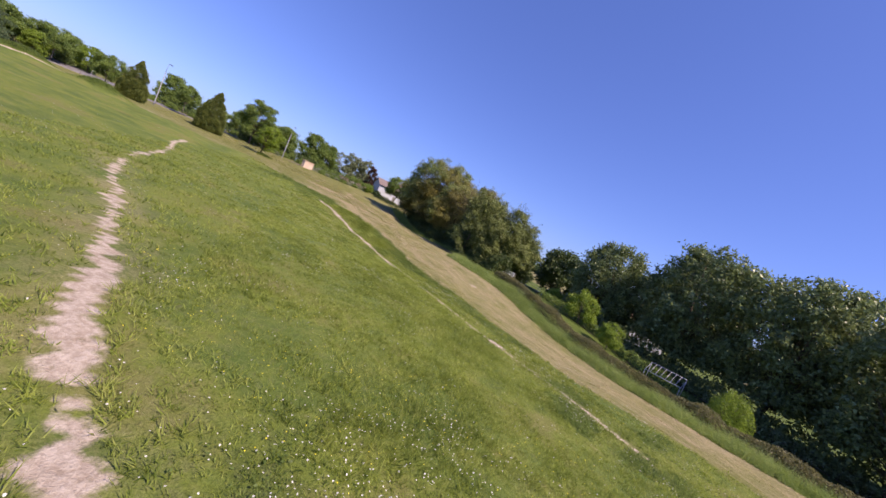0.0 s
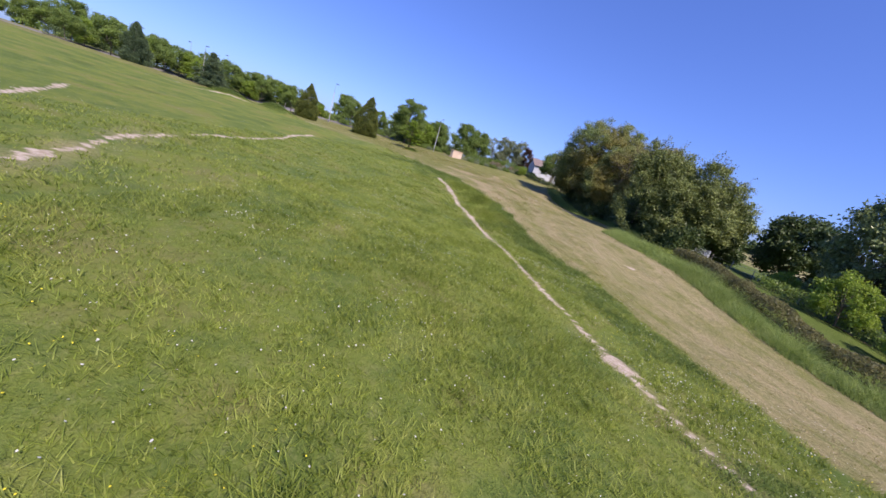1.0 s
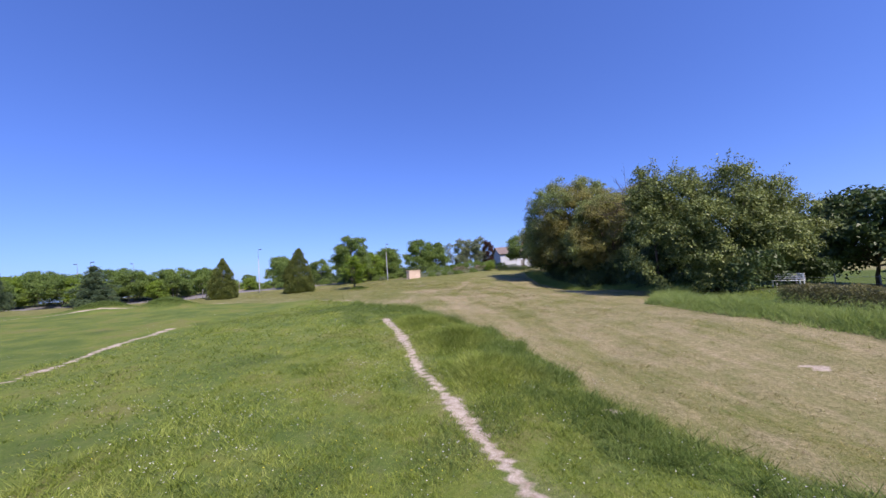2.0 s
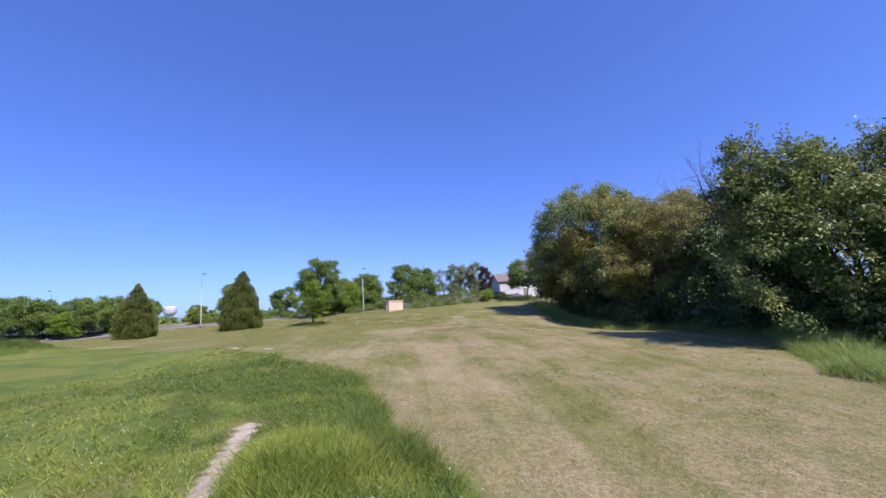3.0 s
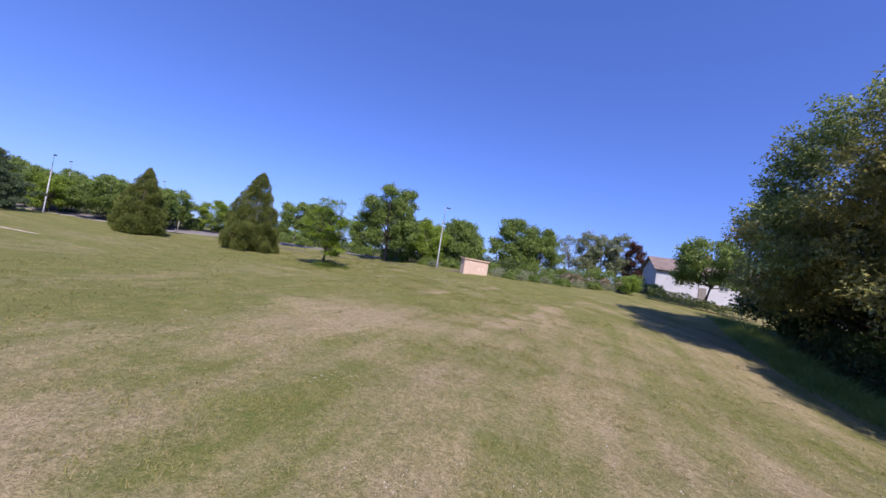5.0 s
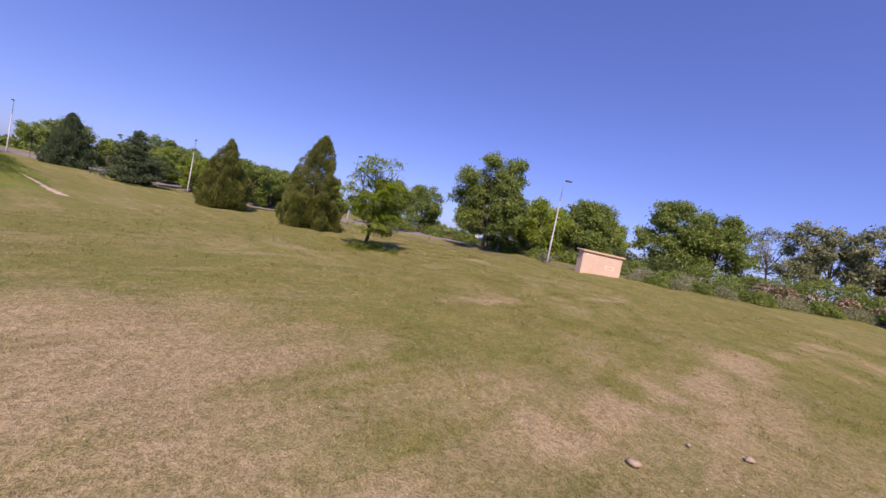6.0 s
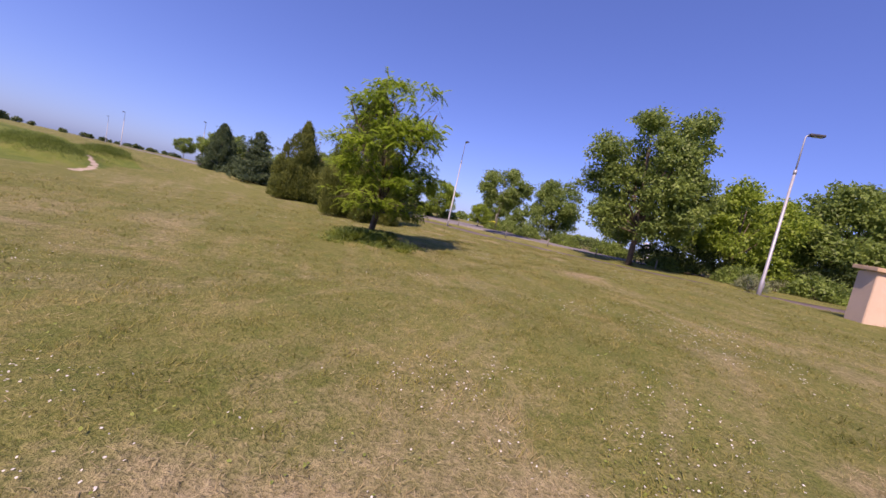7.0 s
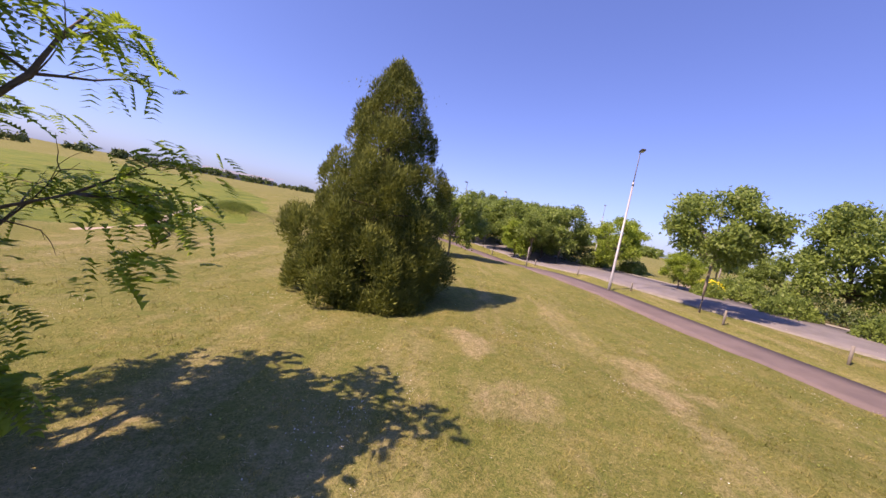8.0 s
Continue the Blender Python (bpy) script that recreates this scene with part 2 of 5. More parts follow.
GROUND = ground_material()
BLADE_MEADOW = blade_material("meadow_blades", (0.080, 0.130, 0.018), (0.325, 0.405, 0.072), (0.510, 0.530, 0.165))
BLADE_TURF = blade_material("turf_blades", (0.103, 0.121, 0.026), (0.313, 0.317, 0.085), (0.589, 0.478, 0.216))
BLADE_DRY = blade_material("dry_blades", (0.168, 0.134, 0.050), (0.465, 0.385, 0.204), (0.715, 0.602, 0.380))
BLADE_BAND = blade_material("long_blades", (0.12, 0.20, 0.042), (0.31, 0.41, 0.115), (0.44, 0.49, 0.20))
BLADE_LUSH = blade_material("lush_blades", (0.048, 0.092, 0.017), (0.215, 0.305, 0.066), (0.340, 0.400, 0.120))
BLADE_STRAW = blade_material("loose_straw", (0.348, 0.285, 0.154), (0.539, 0.460, 0.275), (0.649, 0.586, 0.389))

# ---- lie of the land ----
HILLS = ((-5, 28, 0.75, 13), (5, 58, -0.7, 16), (-25, 68, 0.35, 14), (-50, 112, 0.85, 14), (-75, 66, -0.75, 18),
         (-48, 142, 2.2, 17), (-10, 98, 0.9, 16), (-20, 152, 2.0, 18), (-11.5, 26.5, -0.3, 3.5),
         (8, 66, 1.85, 9), (8, 52, -0.38, 9), (22, 40, 0.4, 10), (22, 58, -0.36, 10), (-12, 100, -1.46, 8))
MOUNDS = ((-16.5, 58.0, 0.55, 2.2), (-12.6, 55.2, 0.5, 2.0), (-9.2, 51.6, 0.35, 1.7), (-24.5, 61.0, 0.5, 3.0), (-60.0, 63.6, 1.1, 2.2), (-68.0, 59.6, 1.0, 2.4), (-46, 60, 0.45, 4.0), (-38, 66.5, 0.35, 2.5), (-35.5, 54.5, 0.4, 2.5), (6.5, 79.0, 0.8, 4.0))


CUTTING = [(-180, -85), (-129, -18), (-113, 23), (-104, 51), (-96.5, 69), (-91, 78)]  # the road lies a little lower than the grass here


def soft_clip(v, a, b, w=12.0):
    v = a + w * np.logaddexp(0, (v - a) / w)
    return b - w * np.logaddexp(0, (b - v) / w)


def land(x, y):
    """Height of the ground."""
    x, y = np.asarray(x, float), np.asarray(y, float)
    z = 2.62 - 0.0521 * soft_clip(x, -90, 50) + 0.0045 * soft_clip(y, -30, 150)
    for a, b, h, s in HILLS + MOUNDS:
        z = z + h * np.exp(-((x - a) ** 2 + (y - b) ** 2) / (2 * s * s))
    z = z - 0.3 * np.exp(-(line_dist(x, y, FOOT_MID) / 2.3) ** 2)
    return z - 0.75 * np.exp(-(line_dist(x, y, CUTTING) / 8.0) ** 2)


def gz(x, y):
    return float(land(x, y))


def line_dist(x, y, pts):
    """Distance of each point to a polyline."""
    best = np.full(np.shape(x), 1e9)
    for (ax, ay), (bx, by) in zip(pts, pts[1:]):
        dx, dy = bx - ax, by - ay
        t = np.clip(((x - ax) * dx + (y - ay) * dy) / (dx * dx + dy * dy), 0, 1)
        best = np.minimum(best, np.hypot(x - ax - t * dx, y - ay - t * dy))
    return best


def inside(x, y, poly):
    hit = np.zeros(np.shape(x), bool)
    for (ax, ay), (bx, by) in zip(poly, poly[1:] + poly[:1]):
        cross = (ay > y) != (by > y)
        hit ^= cross & (x < (bx - ax) * (y - ay) / ((by - ay) or 1e-9) + ax)
    return hit


STRIP_LEFT = [(50, 9), (24, 29.5), (15, 35.0), (11.0, 37.0), (8.0, 39.2), (5.0, 41.6), (2.4, 44.9), (0.4, 47.6), (-3.2, 50.0), (-6.8, 52.5), (-9.2, 55.1), (-12.9, 59.5), (-17.2, 61.8), (-19.0, 63.7), (-21.3, 65.5), (-24.5, 66.7), (-32.3, 69.4)]
MEADOW_BACK = [(-45, 68.0), (-57, 69.5), (-66, 65.0), (-74, 54), (-82, 36), (-92, 0)]
MEADOW = STRIP_LEFT + MEADOW_BACK + [(-90, -60), (60, -60)]
STRIP_RIGHT = [(60, 2), (30.4, 30), (18.3, 42), (12.3, 48), (7.8, 54), (4.1, 60), (-1.4, 66), (-4.8, 72), (-4.4, 78), (-4.2, 84), (-7.6, 90), (-14.6, 96), (-21.4, 103), (-26, 112), (-29, 120), (-32, 127)]
PATH_BARE = [(1.2, 16.9), (-0.8, 18.8), (-2.2, 20.0), (-3.6, 21.0), (-5.2, 22.2), (-7.0, 23.9), (-9.2, 25.8), (-10.6, 27.0), (-12.9, 28.9), (-15.1, 30.5), (-17.8, 33.2)]
PATH_FAR = [(-17.8, 33.2), (-20.5, 36.2), (-23.8, 40.7), (-27.0, 44.6), (-30.5, 48.2), (-33.0, 52.0)]
PATH_LEFT = [(-19, 27.6), (-24.7, 30.2), (-30.0, 32.2)]
PATH_MAIN = [(9, 31), (4.7, 35), (3.6, 36), (2, 37.6), (-1.6, 41.2), (-4.1, 44), (-6.5, 46), (-10.1, 49.4), (-12.1, 51.1), (-15.1, 54.4), (-18.2, 57.3), (-20.4, 59.4)]
PATH_GAP = [(-55.8, 71.4), (-59.9, 68.0), (-62.8, 63.7), (-65.7, 58.0), (-67.2, 52.0), (-65.0, 46.5)]
FLIGHT = [(1, 14), (3.5, 22), (2.5, 28), (-3, 38), (-9, 50), (-14, 62), (-17, 73), (-24, 85), (-34, 92), (-46, 95.5), (-56, 95.5)]  # the middle of the open ground
ROAD_MID = [(-330, -195), (-180, -85), (-134, -18), (-118, 22), (-109, 52), (-101, 70), (-91.5, 84.5), (-84.5, 94.5), (-78.5, 104), (-73.5, 115), (-71, 128), (-70, 150), (-74, 200), (-80, 300)]
FOOT_MID = [(-170, -88), (-124, -18), (-108.5, 24), (-99, 50), (-92.5, 68), (-85.5, 80.5), (-79.6, 88.3), (-75.0, 93.3), (-71.2, 97.0), (-66.5, 101.5), (-61.5, 106.4), (-57.2, 112.5), (-56, 121), (-57.5, 140)]


MOWER = [(45, -15), (-7, 52), (-28, 82), (-36, 97), (-45, 101), (-57, 94.5), (-66, 88), (-85, 72), (-120, 40)]  # one round of the mower


def mower_way(x, y):
    """How far each place lies beside the mower's round, and how far along it."""
    best, side, along, run = np.full(np.shape(x), 1e9), np.zeros(np.shape(x)), np.zeros(np.shape(x)), 0.0
    for (ax, ay), (bx, by) in zip(MOWER, MOWER[1:]):
        dx, dy = bx - ax, by - ay
        length = math.hypot(dx, dy)
        t = np.clip(((x - ax) * dx + (y - ay) * dy) / (length * length), 0, 1)
        d = np.hypot(x - ax - t * dx, y - ay - t * dy)
        near = d < best
        best = np.where(near, d, best)
        side = np.where(near, d * np.sign(dx * (y - ay) - dy * (x - ax)), side)
        along = np.where(near, run + t * length, along)
        run += length
    return side, along


def fbm(x, y, scale, seed):
    """Smooth value noise on an array of places, about -1 to 1."""
    r = np.random.RandomState(seed)
    grid = r.rand(64, 64) * 2 - 1
    u, v = x / scale + 1000.3, y / scale + 1000.7
    i, j = np.floor(u).astype(int), np.floor(v).astype(int)
    a, b = u - i, v - j
    a, b = a * a * (3 - 2 * a), b * b * (3 - 2 * b)
    g = lambda p, q: grid[p % 64, q % 64]
    return (g(i, j) * (1 - a) + g(i + 1, j) * a) * (1 - b) + (g(i, j + 1) * (1 - a) + g(i + 1, j + 1) * a) * b


def smooth(v, a, b):
    t = np.clip((v - a) / (b - a), 0, 1)
    return t * t * (3 - 2 * t)


DRY_SPOTS = ((-33.5, 84.5, 1.6), (-34.5, 82.5, 1.2), (-40, 93.5, 0.7), (-39.7, 97, 0.9), (-40.7, 94.5, 0.6), (-44.8, 98.4, 1.0), (-47.5, 84, 1.5), (-47.2, 92.5, 0.8), (-52, 97.5, 1.1), (-54.9, 88.8, 0.5), (-62.3, 95.3, 0.9),
             (-27.6, 70.8, 1.2), (-24, 74, 1.0), (-21, 76, 1.0), (-31.3, 81.8, 1.0), (-19, 87, 1.2), (-19.6, 68, 1.0), (-16.4, 67, 1.0), (-11, 84.6, 1.2))
GREEN_SPOTS = ((-38, 87.6), (-36.7, 97.5), (-33, 103), (-32, 88), (-35, 92), (-41, 91), (-45, 90.7), (-44.5, 96), (-48, 97), (-50, 93), (-58, 89), (-59.6, 95), (-63.7, 98.4), (-27, 85.5), (-20.5, 79.4), (-26.5, 77.5), (-23.3, 71), (-13.3, 72.6), (-33, 76.5))
DRY_STREAKS = ([(-30.6, 90.4), (-32.9, 96.3), (-36.9, 108.6)], [(-38.3, 91.0), (-40.8, 96.5), (-43.2, 104.1)], [(-51.2, 98.6), (-52.6, 96.8)], [(-57.6, 98.0), (-60.5, 96.4), (-65.0, 94.1)], [(-61, 90.5), (-59, 93), (-57, 94.3)])


def cover(x, y):
    """How much meadow, bare earth, straw and lush growth there is at each place."""
    wob = 0.5 * fbm(x, y, 2.2, 3) + 0.25 * fbm(x, y, 0.8, 4)
    edge = line_dist(x, y, MEADOW + MEADOW[:1])
    sd = np.where(inside(x, y, MEADOW), edge, -edge) + wob
    meadow = smooth(sd, -0.5, 0.5)
    gard = smooth(np.where(inside(x, y, STRIP_RIGHT + [(60, 160), (140, 60)]), line_dist(x, y, STRIP_RIGHT), -1), 0.2, 1.2)
    meadow = np.maximum(meadow, gard)
    patchy = 0.55 + 0.6 * fbm(x, y, 1.4, 5) + 0.35 * fbm(x, y, 0.5, 6)
    torn = patchy + 0.5 * fbm(x, y, 0.32, 7)
    off = line_dist(x + 0.1 * fbm(x, y, 0.8, 26), y + 0.1 * fbm(x, y, 0.8, 27), PATH_BARE)
    bare = smooth(0.05 + 0.25 * smooth(-y, -23, -20.5) + 0.8 * torn + 0.55 - off / (0.27 + 0.2 * smooth(-y, -25.5, -20.5)), 0.1, 0.5)
    bare = np.maximum(bare, smooth(patchy + 0.55 - line_dist(x, y, PATH_FAR) / 0.22, 0.1, 0.5))
    bare = np.maximum(bare, smooth(patchy + 0.5 - line_dist(x, y, PATH_LEFT) / 0.22, 0.1, 0.5))
    bare = np.maximum(bare, smooth(0.55 * patchy + 0.95 - line_dist(x, y, PATH_MAIN) / (0.17 + 0.08 * smooth(y, 36, 44)), 0.1, 0.5))
    bare = np.maximum(bare, smooth(patchy + 0.6 - line_dist(x, y, PATH_GAP) / 0.22, 0.1, 0.5))
    for px, py, pr in ((-5.2, 50.4, 0.35), (0.6, 57.0, 0.4), (-37.5, 69.5, 0.7), (-34.5, 70.5, 0.35), (3.0, 36.6, 0.7)):
        bare = np.maximum(bare, smooth(1.35 + 0.5 * fbm(x, y, 0.6, 8) - np.hypot(x - px, (y - py) * 1.4) / pr, 0.1, 0.6))
    # mowing rows, and dry ground beside the worn paths
    side, along = mower_way(x, y)
    rows = 0.6 * fbm(side + 0.4 * wob, along * 0.12, 1.3, 9) + 0.6 * fbm(side, along * 0.08, 2.9, 19)
    straw = 0.42 - 0.58 * smooth(-x, 29, 45) + 0.17 * fbm(x, y, 6, 10) + 0.16 * fbm(x, y, 1.6, 11) + 0.2 * fbm(x, y, 0.6, 15) + 0.3 * rows
    for px, py, pr, amp in ((-30, 78, 8, 0.12), (-10, 66, 10, 0.15), (-50, 76, 10, 0.15), (6, 48, 9, 0.2)):
        straw = straw + amp * np.exp(-((x - px) ** 2 + (y - py) ** 2) / (2 * pr * pr))
    bare = np.maximum(bare, smooth(1.3 + 0.4 * fbm(x, y, 1.0, 17) - np.hypot((x + 92.3) / 2.6, (y - 94.2) / 2.6), 0.1, 0.6))
    for px, py, pr in DRY_SPOTS:
        straw = straw + 0.42 * np.exp(-((x - px) ** 2 + (y - py) ** 2) / (2 * pr * pr))
    for px, py in GREEN_SPOTS:
        straw = straw - 0.36 * np.exp(-((x - px) ** 2 + (y - py) ** 2) / (2 * 1.3 * 1.3))
    for line in DRY_STREAKS:
        straw = straw + 0.8 * smooth(0.6 + 1.1 * fbm(x, y, 0.8, 16) - line_dist(x, y, line), 0, 0.8)
    straw = np.clip(straw, 0, 1) * (1 - meadow)
    worn_side = smooth(1.9 - np.minimum(line_dist(x, y, PATH_BARE), line_dist(x, y, PATH_MAIN) + 0.6), 0, 1.9) * (0.45 + 0.5 * fbm(x, y, 1.1, 12))
    straw = np.maximum(straw, np.clip(worn_side, 0, 1) * 0.75)
    lush = meadow * smooth(0.8 * fbm(x, y, 6, 13) + 0.5 * fbm(x, y, 1.9, 14) - 0.15, 0.1, 0.8)
    lush = np.maximum(lush, meadow * 0.8 * smooth(2.6 - line_dist(x, y, STRIP_LEFT) + 2.2 * wob, 0, 2.4))
    lush = np.maximum(lush * 0.62, gard * 0.9)
    for px, py, pr in ((-24.0, 62.0, 4.5), (-30.0, 64.5, 4.5), (-59.5, 63.8, 3.0), (-68.0, 58.6, 3.4), (6.2, 31.0, 2.0), (8.6, 30.6, 2.2), (10.8, 34.0, 2.0), (6.3, 34.0, 1.5), (12.5, 28.5, 2.4), (-6.5, 50.5, 1.6), (-11.5, 55.5, 1.8), (-16.0, 59.0, 1.8), (-20.0, 61.5, 2.2)):
        lush = np.maximum(lush, smooth(1.3 + (1.7 if pr < 3 else 0.8) * wob - np.hypot(x - px, y - py) / pr, 0.0, 1.0))
    bank = smooth(3.4 - line_dist(x, y, STRIP_LEFT) + 1.6 * wob, 0, 1.3) * smooth(y, 36, 41)
    lush = np.maximum(lush, meadow * bank * (0.72 + 0.4 * fbm(x, y, 1.3, 28)))
    return meadow, bare, straw, np.clip(lush, 0, 1)


def stretch(lo, hi, step, far_lo, far_hi):
    """Even steps in the middle, growing ones out to the horizon."""
    mid = list(np.arange(lo, hi + step / 2, step))
    out, d = [], step
    v = lo
    while v > far_lo:
        d *= 1.35
        v -= d
        out.append(v)
    d, v, tail = step, mid[-1], []
    while v < far_hi:
        d *= 1.35
        v += d
        tail.append(v)
    return np.array(out[::-1] + mid + tail)


def grid_mesh(name, xs, ys):
    X, Y = np.meshgrid(xs, ys)
    Z = land(X, Y) + 0.035 * fbm(X, Y, 0.9, 21) + 0.06 * fbm(X, Y, 2.7, 22)
    far = np.hypot(X + 30, Y - 70)
    Z = Z + smooth(far, 230, 1200) * (3 * fbm(X, Y, 420, 23))
    for line, half in ((ROAD_MID, 4.3), (FOOT_MID, 1.6)):
        Z = Z - 0.12 * smooth(half - line_dist(X, Y, line), 0, 0.5)
    nx, ny = len(xs), len(ys)
    co = np.stack([X, Y, Z], -1).reshape(-1, 3)
    i = np.arange(nx * (ny - 1)).reshape(ny - 1, nx)[:, :-1].ravel()
    quads = np.stack([i, i + 1, i + nx + 1, i + nx], -1)
    me = bpy.data.meshes.new(name)
    fill(me, co, quads)
    m, b, s, u = cover(X.ravel(), Y.ravel())
    a = me.attributes.new("cover", "FLOAT_COLOR", "POINT")
    a.data.foreach_set("color", np.stack([m, b, s, u], -1).astype(np.float32).ravel())
    side, along = mower_way(X.ravel(), Y.ravel())
    v = me.attributes.new("mown", "FLOAT_VECTOR", "POINT")
    v.data.foreach_set("vector", np.stack([side, along, np.zeros(len(side))], -1).astype(np.float32).ravel())
    me.polygons.foreach_set("use_smooth", np.ones(len(quads), bool))
    return me


def fill(me, co, faces):
    """Puts places and faces (all of one size) into an empty mesh."""
    k = faces.shape[1]
    me.vertices.add(len(co))
    me.vertices.foreach_set("co", np.asarray(co, np.float32).ravel())
    me.loops.add(faces.size)
    me.loops.foreach_set("vertex_index", faces.astype(np.int32).ravel())
    me.polygons.add(len(faces))
    me.polygons.foreach_set("loop_start", (np.arange(len(faces)) * k).astype(np.int32))
    me.update(calc_edges=True)


ground = new("ground", grid_mesh("ground", stretch(-96, 26, 0.3, -2600, 2600), stretch(10, 124, 0.3, -2600, 2600)))
ground.data.materials.append(GROUND)
tagged(ground, "sloping meadow with mown dry strip and worn earth paths", "ground", kind="structure")


# ---- builders ----
def part(name, bm, mat, parent=None, label=""):
    """One mesh object from a bmesh, under its thing."""
    me = bpy.data.meshes.new(name)
    bm.normal_update()
    bm.to_mesh(me)
    bm.free()
    me.materials.append(mat)
    ob = new(name, me)
    ob.parent = parent
    if label:
        tagged(ob, label)
    return ob


def raw_part(name, co, faces, mat, parent=None, label=""):
    me = bpy.data.meshes.new(name)
    fill(me, co, faces)
    me.materials.append(mat)
    ob = new(name, me)
    ob.parent = parent
    if label:
        tagged(ob, label)
    return ob


def thing(name, x, y, z, label, category, group="", turn=0.0):
    e = new(name)
    e.matrix_world = pose(x, y, z, 0, 0, turn)
    e.empty_display_size = 0.3
    return tagged(e, label, category, group)


def box(bm, cx, cy, cz, sx, sy, sz, bevel=0.0, turn=None):
    m = Matrix.Translation((cx, cy, cz)) @ (turn or Matrix()) @ Matrix.Diagonal((sx, sy, sz, 1))
    made = bmesh.ops.create_cube(bm, size=1.0, matrix=m)
    if bevel:
        edges = {e for v in made["verts"] for e in v.link_edges}
        bmesh.ops.bevel(bm, geom=list(edges), offset=bevel, segments=2, affect="EDGES", profile=0.6)
    return bm


def tube(bm, pts, radii, sides=8, cap=True):
    """A tapered tube along a line of places."""
    rings = []
    for k, p in enumerate(pts):
        p = Vector(p)
        d = Vector(pts[min(k + 1, len(pts) - 1)]) - Vector(pts[max(k - 1, 0)])
        q = d.normalized().to_track_quat("Z", "Y")
        rings.append([bm.verts.new(p + q @ Vector((radii[k] * math.cos(a), radii[k] * math.sin(a), 0))) for a in (2 * math.pi * s / sides for s in range(sides))])
    for r0, r1 in zip(rings, rings[1:]):
        for s in range(sides):
            f = bm.faces.new((r0[s], r0[(s + 1) % sides], r1[(s + 1) % sides], r1[s]))
            f.smooth = True
    if cap:
        bm.faces.new(rings[-1])
        bm.faces.new(rings[0][::-1])
    return bm


def leaf_arrays(P, D, N, length, width, folded=False):
    """Leaves as pointed blades or folded diamonds: place of the stalk, way of growth, way they face."""
    D = D / np.linalg.norm(D, axis=1, keepdims=True)
    S = np.cross(D, N)
    S /= np.linalg.norm(S, axis=1, keepdims=True) + 1e-9
    U = np.cross(S, D)
    L, W = length[:, None], width[:, None]
    if not folded:
        co = np.stack([P + S * W * 0.55, P + D * L, P - S * W * 0.55], 1).reshape(-1, 3)
        return co, np.arange(len(P) * 3).reshape(-1, 3)
    a = P
    b = P + D * L * 0.45 + S * W * 0.5 + U * W * 0.12
    c = P + D * L
    d = P + D * L * 0.45 - S * W * 0.5 + U * W * 0.12
    co = np.stack([a, b, c, d], 1).reshape(-1, 3)
    return co, np.arange(len(P) * 4).reshape(-1, 4)


def unit(r, n):
    v = r.normal(size=(n, 3))
    return v / np.linalg.norm(v, axis=1, keepdims=True)


def crown_points(r, lobes, n, thick=0.35, gaps=0.0, gap_size=1.2, spread=0.4, bunch=9):
    """Places in the outer parts of a crown made of rounded lobes (x, y, z, radius, squash): leaves in bunches, with holes between."""
    lobes = np.array(lobes, float)
    c = n // bunch
    w = lobes[:, 3] ** 2
    k = r.choice(len(lobes), c, p=w / w.sum())
    d = unit(r, c)
    d[:, 2] = np.where(d[:, 2] < -0.3, d[:, 2] * (r.rand(c) < 0.55), d[:, 2])
    rad = lobes[k, 3] * (1 - thick * r.rand(c) ** 1.6)
    rad = rad * (1 + 0.30 * fbm(np.arctan2(d[:, 1], d[:, 0]) * 2.0 + 5.0 * k, d[:, 2] * 2.6 + 3.0 * k, 1.0, int(r.randint(1000))) + 0.35 * r.rand(c) ** 7)
    C = lobes[k, :3] + d * rad[:, None] * np.stack([np.ones(c), np.ones(c), lobes[k, 4]], 1)
    if gaps:
        holes = fbm(C[:, 0] + 0.7 * C[:, 2], C[:, 1] - 0.5 * C[:, 2], gap_size, int(r.randint(1000)))
        keep = holes > gaps - 1.0
        C, d = C[keep], d[keep]
    P, d = np.repeat(C, bunch, 0), np.repeat(d, bunch, 0)
    return P + r.normal(size=P.shape) * spread * np.array([1.0, 1.0, 0.6]), d


def lobed(r, height, radius, base, count, lean=(0, 0), clump=1.0):
    """Lobes that fill a crown from its base to its top."""
    out = []
    for k in range(count):
        f = (k + 0.5) / count
        z = base + (height - base) * (0.12 + 0.76 * f)
        env = radius * math.sqrt(max(0.08, 1 - abs((f - 0.42) / 0.62) ** 2.2))
        a = k * 2.4 + r.rand() * 1.2
        rr = env * (0.34 + 0.42 * r.rand() ** clump + 0.28 * (1 - clump))
        size = clump * radius * (0.26 + 0.26 * r.rand()) * (1.0 - 0.22 * f)
        out.append((math.cos(a) * rr + lean[0] * f, math.sin(a) * rr + lean[1] * f, z, size, 0.8 + 0.25 * r.rand()))
    return out


def broken_up(r, lobes, count=7, ratio=0.42):
    """Each lobe as a smaller core with uneven clumps of leaves set on it, mostly on its upper and outer side."""
    out = []
    mx, my = sum(l[0] for l in lobes) / len(lobes), sum(l[1] for l in lobes) / len(lobes)
    for x, y, z, s, q in lobes:
        out.append((x, y, z, s * 0.78, q))
        away = Vector((x - mx, y - my, 0.0))
        away = away.normalized() if away.length > 0.1 else Vector((0, 0, 0))
        for k in range(count):
            d = (Vector(r.normal(size=3)).normalized() + 0.5 * away + Vector((0, 0, 0.3))).normalized()
            g = s * ratio * (0.45 + 0.9 * r.rand())
            p = Vector((x, y, z)) + Vector((d.x, d.y, d.z * q)) * s * (0.78 + 0.42 * r.rand())
            out.append((p.x, p.y, p.z, g, 0.55 + 0.3 * r.rand()))
    return out


